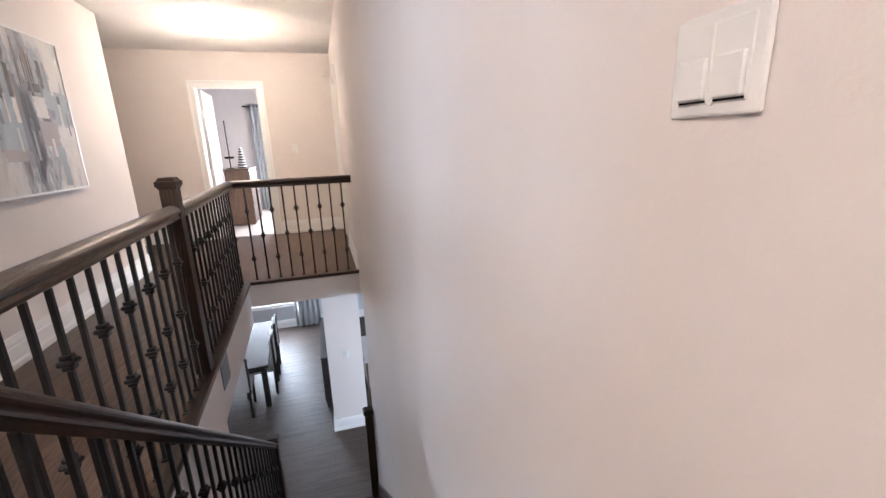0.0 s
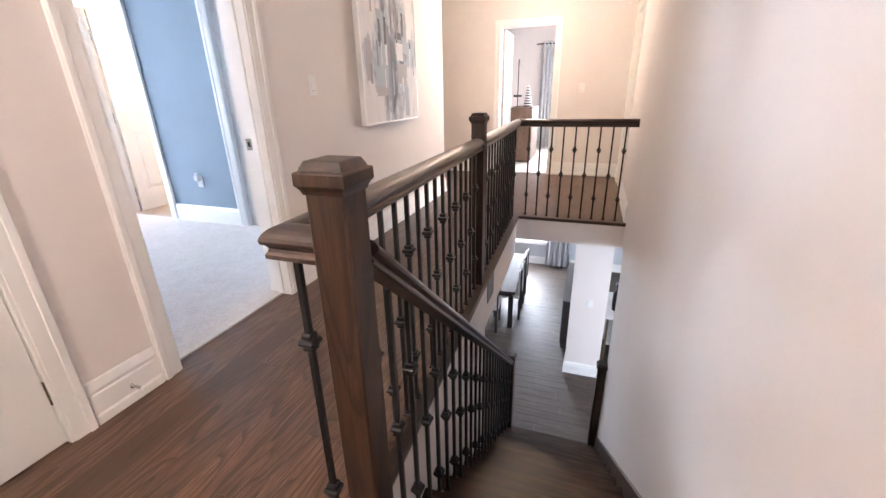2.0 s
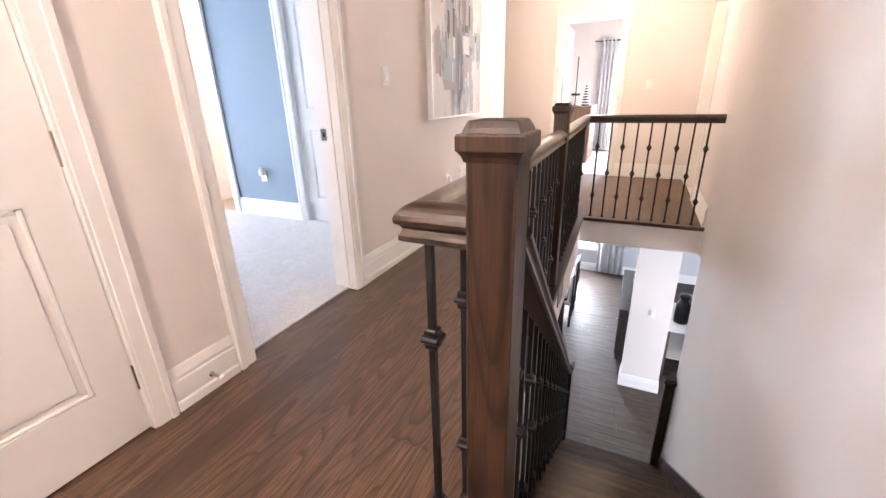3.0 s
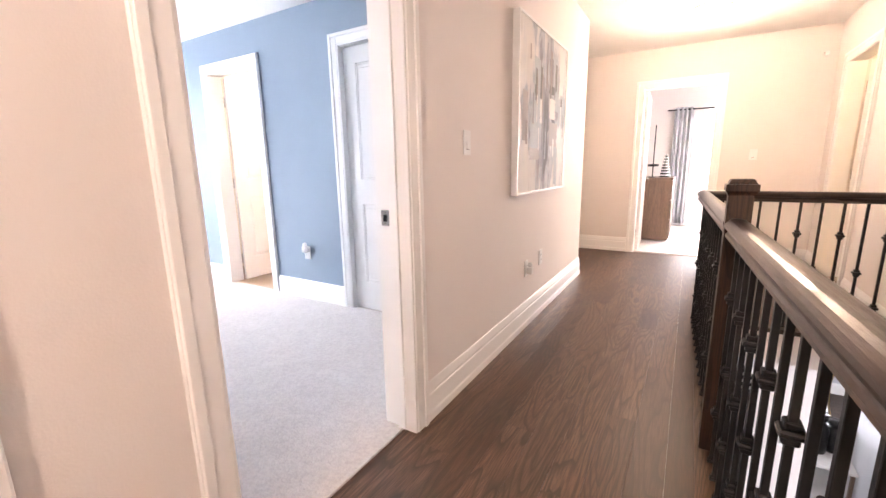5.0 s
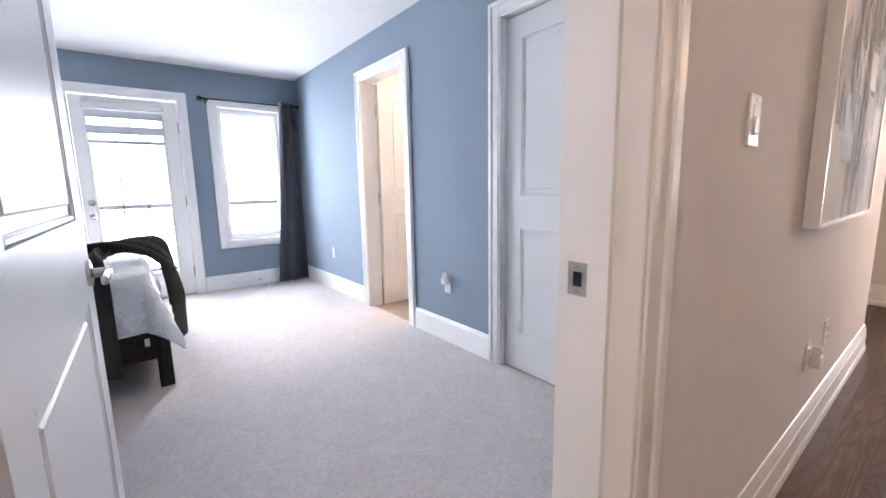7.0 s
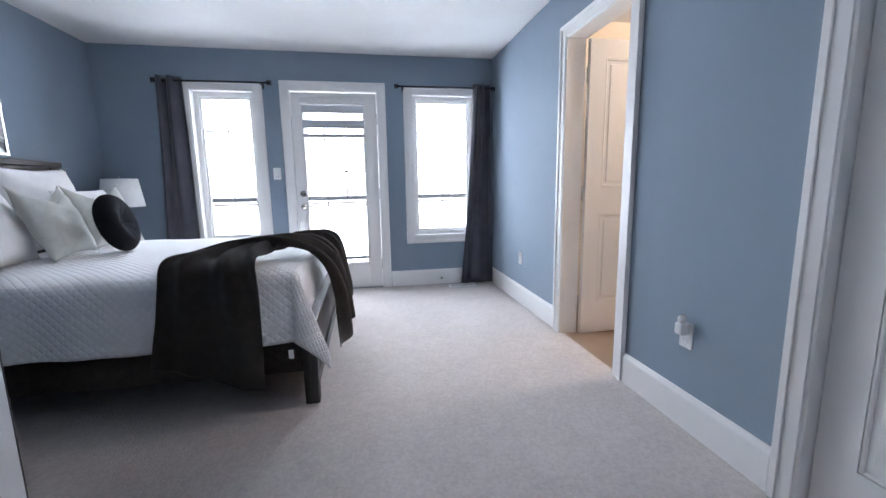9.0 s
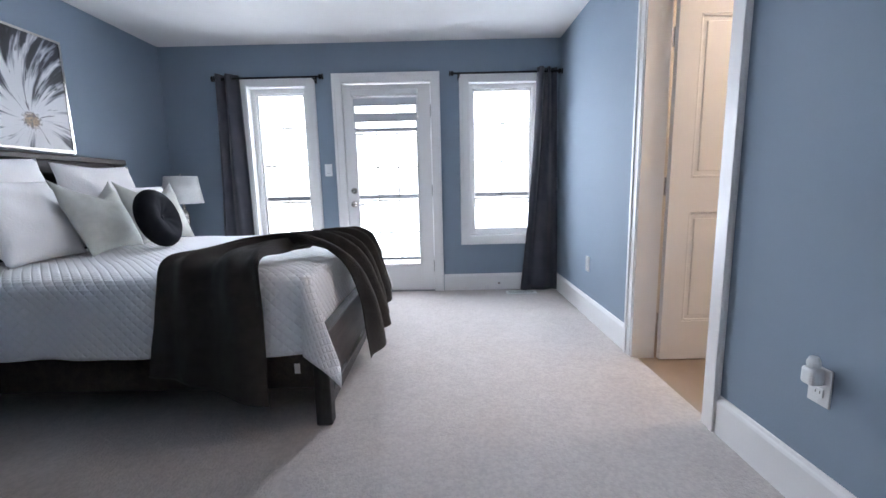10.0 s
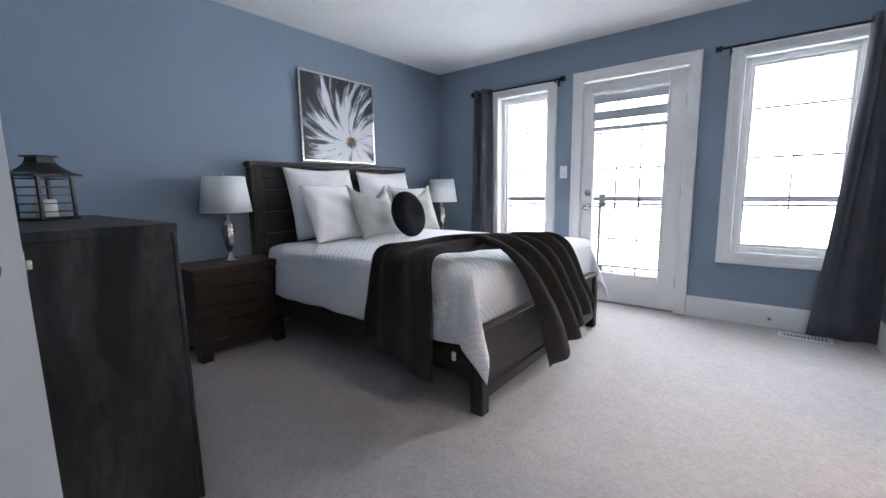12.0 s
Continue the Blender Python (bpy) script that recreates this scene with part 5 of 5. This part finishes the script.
# painting over the bed
p = thing("flower_painting", -4.89, ART, 1.70, "black and white flower painting in a slim silver frame", "painting")
w_, h_, f_ = 0.40, 0.37, 0.016
part("frame", boxes(((-w_, 0.002, -h_), (-w_ + f_, 0.035, h_)), ((w_ - f_, 0.002, -h_), (w_, 0.035, h_)), ((-w_ + f_, 0.002, -h_), (w_ - f_, 0.035, -h_ + f_)), ((-w_ + f_, 0.002, h_ - f_), (w_ - f_, 0.035, h_))), NICKEL, p, "slim silver frame")
part("canvas", grid_mesh(lambda u, v: (w_ - f_ - u * 2 * (w_ - f_), 0.027, -h_ + f_ + v * 2 * (h_ - f_)), 2, 2, FLOWER_ART), FLOWER_ART, p)


def curtain(x, y_top, w_top, y_low, w_low, z_top, z_low, mat, label, folds=6, rot=0.0, seed=0):
    """Grommet curtain gathered to one side; it hangs along local y."""
    c_ = thing("curtain", x, 0, 0, label, "curtain", "")
    rng = random.Random(seed)
    ph = rng.uniform(0, 6)

    def f(u, v):
        z = z_top + (z_low - z_top) * v
        k = v ** 1.3
        yc, wd = y_top + (y_low - y_top) * k, w_top + (w_low - w_top) * k
        amp = 0.040 * (1 - 0.45 * v)
        return (amp * math.sin(u * folds * 2 * math.pi) + 0.010 * math.sin(u * 9 + v * 5 + ph), yc + (u - 0.5) * wd + 0.012 * math.sin(u * 7 + v * 2.5 + ph), z)

    part("cloth", grid_mesh(f, 96, 26, mat, 0.003), mat, c_)
    for k in range(folds * 2 + 1):
        u = k / (folds * 2)
        bm = lathe([(0.022, -0.003), (0.026, 0), (0.022, 0.003)], 14, cap=False)
        bmesh.ops.transform(bm, verts=bm.verts, matrix=pose(0, y_top + (u - 0.5) * w_top, z_top - 0.035, 90, 0, 0))
        part("grommet", bm, BLACK, c_)
    return c_


def curtain_rod(x, y0, y1, z):
    r = thing("curtain_rod", x, (y0 + y1) / 2, z, "black curtain rod with round finials", "curtain rod", "bedroom curtain rods")
    a = (y1 - y0) / 2
    bm = lathe([(0.009, -a), (0.009, a)], 12)
    bmesh.ops.transform(bm, verts=bm.verts, matrix=pose(0, 0, 0, 90, 0, 0))
    part("rod", bm, BLACK, r)
    for s_ in (-1, 1):
        bm = lathe([(0.010, 0), (0.022, 0.006), (0.022, 0.02), (0.012, 0.028), (0.024, 0.034), (0.024, 0.042)], 16)
        bmesh.ops.transform(bm, verts=bm.verts, matrix=pose(0, s_ * (a - 0.02), 0, -90 * s_, 0, 0))
        part("finial", bm, BLACK, r)
        part("bracket", boxes(((WIN - x + 0.001, s_ * (a - 0.07) - 0.006, -0.02), (0.004, s_ * (a - 0.07) + 0.006, -0.008)), ((WIN - x + 0.001, s_ * (a - 0.07) - 0.012, -0.04), (WIN - x + 0.006, s_ * (a - 0.07) + 0.012, 0.02))), BLACK, r)
    return r


RODX = WIN + 0.085
curtain_rod(RODX, 0.045, 1.02, 2.065)
curtain_rod(RODX, 2.22, 3.215, 2.065)
curtain(RODX, 0.155, 0.21, 0.13, 0.36, 2.10, 0.02, CURTAIN, "charcoal grommet curtain drawn aside", 2, seed=1)
curtain(RODX, 3.095, 0.17, 3.035, 0.36, 2.10, 0.02, CURTAIN, "charcoal grommet curtain drawn aside in the corner", 2, seed=2)

v = thing("floor_vent", -6.20, 2.86, 0.010, "white metal floor register in the carpet", "vent")
part("frame", boxes(((-0.055, -0.145, 0), (0.055, -0.125, 0.006)), ((-0.055, 0.125, 0), (0.055, 0.145, 0.006)), ((-0.055, -0.125, 0), (-0.04, 0.125, 0.006)), ((0.04, -0.125, 0), (0.055, 0.125, 0.006))), PLASTIC, v)
part("backing", box((-0.04, -0.125, 0), (0.04, 0.125, 0.001)), BLACK, v)
for k in range(14):
    part("slat", box((-0.04, -0.12 + k * 0.018, 0.001), (0.04, -0.112 + k * 0.018, 0.005)), PLASTIC, v)
c = thing("cable_jack", WIN + 0.016, 2.66, 0.075, "small cable jack on the baseboard", "jack")
bm = lathe([(0.012, 0), (0.012, 0.004), (0.006, 0.006), (0.006, 0.012)], 12)
bmesh.ops.transform(bm, verts=bm.verts, matrix=pose(0, 0, 0, 0, 90, 0))
part("body", bm, NICKEL, c)

# chest of drawers
ch = thing("chest_of_drawers", -2.52, 0.58, 0.01, "tall weathered dark wood chest of drawers", "chest of drawers")
part("top", box((-0.472, -0.521, 0.945), (0.0, 0.521, 0.972), 0.002), DARKWOOD, ch)
part("side", box((-0.455, 0.485, 0.0), (-0.002, 0.515, 0.945), 0.003), DARKWOOD, ch)
part("side", box((-0.455, -0.515, 0.0), (-0.002, -0.485, 0.945), 0.003), DARKWOOD, ch)
part("edge_strip", box((-0.470, 0.480, 0.0), (-0.4555, 0.519, 0.945), 0.003), DARKWOOD, ch)
part("edge_strip", box((-0.470, -0.519, 0.0), (-0.4555, -0.480, 0.945), 0.003), DARKWOOD, ch)
part("back", box((-0.02, -0.485, 0.05), (-0.004, 0.485, 0.945)), DARKWOOD, ch)
part("plinth", box((-0.45, -0.485, 0.0), (-0.03, 0.485, 0.07)), DARKWOOD, ch)
for k in range(4):
    dr = part("drawer", box((-0.470, -0.475, 0.08 + k * 0.216), (-0.03, 0.475, 0.288 + k * 0.216), 0.004), DARKWOOD, ch)
    part("handle", boxes(((-0.498, -0.12, 0.186 + k * 0.216), (-0.487, 0.12, 0.20 + k * 0.216)), ((-0.489, -0.105, 0.188 + k * 0.216), (-0.47, -0.09, 0.198 + k * 0.216)), ((-0.489, 0.09, 0.188 + k * 0.216), (-0.47, 0.105, 0.198 + k * 0.216))), BLACK, dr)

# lantern
l = thing("candle_lantern", -2.785, 0.42, 0.983, "black metal candle lantern with glass panes", "lantern", rz=28)
a = 0.058
part("base", box((-0.07, -0.07, 0), (0.07, 0.07, 0.012), 0.003), BLACK, l)
for sx in (-1, 1):
    for sy in (-1, 1):
        part("post", box((sx * a - 0.005, sy * a - 0.005, 0.012), (sx * a + 0.005, sy * a + 0.005, 0.165)), BLACK, l)
for k in range(5):
    z = 0.03 + k * 0.031
    part("bar", boxes(((-a, -a - 0.004, z), (a, -a + 0.001, z + 0.004)), ((-a, a - 0.001, z), (a, a + 0.004, z + 0.004)), ((-a - 0.004, -a, z), (-a + 0.001, a, z + 0.004)), ((a - 0.001, -a, z), (a + 0.004, a, z + 0.004))), BLACK, l)
bm = lathe([(0.118, 0.165), (0.118, 0.170), (0.085, 0.182), (0.060, 0.200), (0.045, 0.215), (0.045, 0.224)], 4)
bmesh.ops.rotate(bm, verts=bm.verts, cent=(0, 0, 0), matrix=Matrix.Rotation(math.pi / 4, 3, "Z"))
part("roof", bm, BLACK, l)
part("chimney", boxes(((-0.03, -0.03, 0.224), (0.03, 0.03, 0.236)), ((-0.04, -0.04, 0.236), (0.04, 0.04, 0.242)), bevel=0.002), BLACK, l)
part("candle", lathe([(0.032, 0.013), (0.032, 0.075), (0.026, 0.078)], 20), WAX, l, "cream pillar candle", True)

# ---- far bedroom ----
d = thing("dresser", -1.05, 8.0, 0.006, "walnut dresser in the far bedroom", "dresser")
part("body", box((-0.18, -0.42, 0.02), (0.18, 0.42, 0.90), 0.004), DRESSER, d)
part("top", box((-0.20, -0.44, 0.90), (0.20, 0.44, 0.93), 0.004), DRESSER, d)
for k in range(3):
    part("drawer", box((0.18, -0.41, 0.05 + k * 0.285), (0.195, 0.41, 0.32 + k * 0.285), 0.003), DRESSER, d)
s = thing("stacked_ornament", -0.98, 7.85, 0.936, "black and white ringed cone ornament on the dresser", "ornament")
for k in range(8):
    r = 0.075 - 0.0075 * k
    part("ring", lathe([(r, 0.042 * k), (r, 0.042 * k + 0.021)], 18), BLACK, s)
    part("disc", lathe([(r * 0.8, 0.042 * k + 0.021), (r * 0.8, 0.042 * k + 0.042)], 18), PLASTIC, s)
s = thing("jewellery_stand", -1.14, 7.75, 0.936, "thin black stand with a small tray on the dresser", "stand")
part("rod", box((-0.008, -0.008, 0), (0.008, 0.008, 0.75)), BLACK, s)
part("tray", lathe([(0.07, 0.16), (0.075, 0.19), (0.07, 0.195)], 18), BLACK, s)
part("foot", lathe([(0.05, 0), (0.05, 0.012)], 18), BLACK, s)
c = thing("curtain", 0, 9.49, 0, "pale grey curtain beside the far bedroom window", "curtain")
part("cloth", grid_mesh(lambda u, v: (-0.985 + 0.30 * u, 0.04 * math.sin(u * 28), 2.10 - 2.05 * v), 60, 6, CURTAIN_PALE, 0.003), CURTAIN_PALE, c)
r = thing("curtain_rod", 0.2, 9.49, 2.06, "dark curtain rod in the far bedroom", "curtain rod")
bm = lathe([(0.012, -1.3), (0.012, 1.3)], 10)
bmesh.ops.transform(bm, verts=bm.verts, matrix=pose(0, 0, 0, 0, 90, 0))
part("rod", bm, BLACK, r)

# ---- lower floor ----
FL = LOW
t = thing("dining_table", -1.32, 7.33, FL, "dark espresso dining table", "table", rz=3)
part("tabletop", box((-0.45, -0.9, 0.70), (0.45, 0.9, 0.75), 0.006), DARKTABLE, t)
part("apron", box((-0.38, -0.82, 0.62), (0.38, 0.82, 0.70)), DARKTABLE, t)
for sx in (-1, 1):
    for sy in (-1, 1):
        part("leg", box((sx * 0.37 - 0.04, sy * 0.80 - 0.04, 0), (sx * 0.37 + 0.04, sy * 0.80 + 0.04, 0.62), 0.004), DARKTABLE, t)


def dining_chair(x, y, rz):
    """Seat towards local +y, back at -y."""
    c_ = thing("dining_chair", x, y, FL, "ivory upholstered dining chair with dark wooden legs", "chair", "dining chairs", rz)
    part("seat", box((-0.23, -0.22, 0.42), (0.23, 0.24, 0.49), 0.02, 2), UPHOLSTERY, c_)
    part("backrest", box((-0.22, -0.255, 0.45), (0.22, -0.20, 0.97), 0.018, 2), UPHOLSTERY, c_)
    part("back_frame", boxes(((-0.235, -0.27, 0.42), (-0.205, -0.235, 1.0)), ((0.205, -0.27, 0.42), (0.235, -0.235, 1.0)), ((-0.205, -0.27, 0.965), (0.205, -0.235, 1.0)), bevel=0.004), DARKTABLE, c_)
    for sx in (-1, 1):
        for y0 in (-0.25, 0.19):
            part("leg", box((sx * 0.20 - 0.018, y0, 0), (sx * 0.20 + 0.018, y0 + 0.036, 0.42), 0.003), DARKTABLE, c_)
    return c_


first = dining_chair(-1.32, 6.52, 4)
copy_thing(first, pose(-1.05, 7.05, FL, 0, 0, 93))
copy_thing(first, pose(-1.07, 7.68, FL, 0, 0, 93))

b = thing("sideboard", 0.20, 6.95, FL, "dark wooden sideboard behind the wall end", "sideboard")
part("body", box((-0.22, -0.78, 0.06), (0.22, 0.78, 0.84), 0.004), DARKTABLE, b)
part("top", box((-0.24, -0.80, 0.84), (0.24, 0.80, 0.87), 0.004), DARKTABLE, b)
for k in range(3):
    dr = part("door", box((-0.235, -0.76 + k * 0.51, 0.09), (-0.22, -0.27 + k * 0.51, 0.81), 0.003), DARKTABLE, b)
    part("knob", box((-0.255, -0.32 + k * 0.51, 0.44), (-0.235, -0.30 + k * 0.51, 0.46), 0.004), NICKEL, dr)
for sx in (-1, 1):
    for sy in (-1, 1):
        part("foot", box((sx * 0.19 - 0.025, sy * 0.74 - 0.025, 0), (sx * 0.19 + 0.025, sy * 0.74 + 0.025, 0.06)), DARKTABLE, b)
s = thing("striped_ornament", 0.22, 7.3, FL + 0.87, "black and white striped ornament on the sideboard", "ornament")
for k in range(6):
    part("band", lathe([(0.10 - 0.003 * k * k * 0.5, 0.045 * k), (0.10 - 0.003 * k * k * 0.5, 0.045 * k + 0.045)], 18), BLACK if k % 2 else PLASTIC, s)
c = thing("curtain", 0, 9.5, FL, "pale grey dining room curtain", "curtain")
part("cloth", grid_mesh(lambda u, v: (-0.62 + 0.55 * u, 0.05 * math.sin(u * 30), 2.2 - 2.17 * v), 60, 6, CURTAIN_PALE, 0.003), CURTAIN_PALE, c)
# entry beyond the stairs
t = thing("console_table", 0.898, 6.45, FL, "slim console table with a pale stone top", "console table", rz=0)
part("tabletop", box((-0.30, -0.45, 0.74), (0.16, 0.45, 0.77), 0.004), PLASTIC, t)
for sx in (-0.27, 0.13):
    for sy in (-0.42, 0.42):
        part("leg", box((sx - 0.015, sy - 0.015, 0), (sx + 0.015, sy + 0.015, 0.74)), DRESSER, t)
part("shelf", box((-0.28, -0.43, 0.30), (0.14, 0.43, 0.32)), PLASTIC, t)


def vase(x, y, h):
    v_ = tagged(new("vase", mesh_of(lathe([(0.07, 0), (0.09, 0.01), (0.095, 0.10), (0.095, h * 0.62), (0.075, h * 0.72), (0.055, h * 0.78), (0.055, h * 0.84), (0.07, h * 0.88), (0.07, h)], 24), BLACK, True)), "matt black ribbed vase on the console table", "vase", "black vases")
    v_.location = (x, y, FL + 0.77)
    return v_


vase(0.77, 6.28, 0.44)
vase(0.93, 6.36, 0.36)
structure("wall_entry", boxes(((1.06, 5.7, LOW), (1.16, 7.6, -0.25)),), GREY, "pale grey entry wall behind the console", "wall")
m_ = thing("round_mirror", 1.056, 6.83, FL + 1.16, "round mirror with a thin brass rim on the entry wall", "mirror")
bm = lathe([(0.36, 0.002), (0.37, 0.004), (0.37, 0.02), (0.35, 0.022)], 48, cap=False)
bmesh.ops.transform(bm, verts=bm.verts, matrix=pose(0, 0, 0, 0, -90, 0))
part("rim", bm, GOLD, m_, "thin brass rim", True)
bm = lathe([(0.352, 0.002), (0.352, 0.012)], 48)
bmesh.ops.transform(bm, verts=bm.verts, matrix=pose(0, 0, 0, 0, -90, 0))
part("glass", bm, MIRROR, m_, "silvered glass")
vg = thing("return_grille", edge_x(2.81) + 0.001, 2.90, -0.14, "dark return air grille on the stairwell edge", "vent")
part("frame", boxes(((0, -0.09, -0.09), (0.006, -0.08, 0.09)), ((0, 0.08, -0.09), (0.006, 0.09, 0.09)), ((0, -0.08, -0.09), (0.006, 0.08, -0.08)), ((0, -0.08, 0.08), (0.006, 0.08, 0.09))), RAILGREY, vg)
for k in range(8):
    part("slat", box((0.001, -0.08, -0.075 + k * 0.02), (0.005, 0.08, -0.063 + k * 0.02)), RAILGREY, vg)

# ---- floor boards ----
board_floor = tagged(new("floor_boards"), "dark brown oak floor boards with a satin finish", "floor", kind="structure")
PW, GAP = 0.127, 0.0003
BOARD = {}


def board(x0, x1, y0, y1, parent, z=0.0, mat=FLOOR):
    key = (round(x1 - x0, 3), round(y1 - y0, 3), mat.name)
    if key not in BOARD:
        w, l_ = (x1 - x0) / 2 - GAP, (y1 - y0) / 2 - GAP
        BOARD[key] = mesh_of(box((-w, -l_, -0.015), (w, l_, 0)), mat)
    o = part("floor_board", BOARD[key], mat, parent)
    o.location = ((x0 + x1) / 2, (y0 + y1) / 2, z)
    return o


rng = random.Random(4)


def lay(x0, x1, y0, y1, parent):
    """Boards along y in rows across x, with staggered ends of a few stock lengths."""
    x = x0
    while x < x1 - 0.01:
        xe = min(x + PW, x1)
        y = y0
        length = rng.choice((0.4, 0.7, 1.0))
        while y < y1 - 0.01:
            ye = min(y + length, y1)
            if y1 - ye < 0.15:
                ye = y1
            board(x, xe, y, ye, parent)
            y, length = ye, rng.choice((0.9, 1.2, 1.5))
        x = xe


lay(-1.655, -0.545, -1.0, 4.345, board_floor)
lay(-0.545, 0.66, -1.0, 0.87, board_floor)
part("floor_board", prism([(-0.5447, 0.8703), (edge_x(0.8703) - 0.028, 0.8703), (edge_x(4.345) - 0.026, 4.345), (-0.5447, 4.345)], -0.015, 0.0), FLOOR, board_floor)
lay(-0.545, 0.52, 4.345, FAR, board_floor)
lay(-1.655, -0.545, 4.345, FAR, board_floor)
lay(-3.3, -1.655, 5.1, FAR, board_floor)

# lower floor boards run across the view; joined into one sheet
co, fc = [], []
y = 3.9
while y < 9.55:
    x = -5.1 - rng.uniform(0, 1.0)
    while x < 4.4:
        l_ = rng.choice((1.0, 1.4, 1.8))
        zt = LOW - 0.002 + rng.uniform(-0.0006, 0.0006)
        n0 = len(co)
        for zz, ins in ((LOW - 0.012, 0.0), (zt, 0.0015)):
            co += [(x + ins, y + ins, zz), (x + l_ - ins, y + ins, zz), (x + l_ - ins, y + PW - ins, zz), (x + ins, y + PW - ins, zz)]
        fc += [(n0 + 4, n0 + 5, n0 + 6, n0 + 7)] + [(n0 + a_, n0 + (a_ + 1) % 4, n0 + 4 + (a_ + 1) % 4, n0 + 4 + a_) for a_ in range(4)]
        x += l_
    y += PW
me = bpy.data.meshes.new("mesh")
me.from_pydata(co, [], fc)
me.materials.append(FLOOR_LOW)
low_boards = tagged(new("floor_low_boards", me), "dark grey brown lower oak floor boards", "floor", kind="stuff")
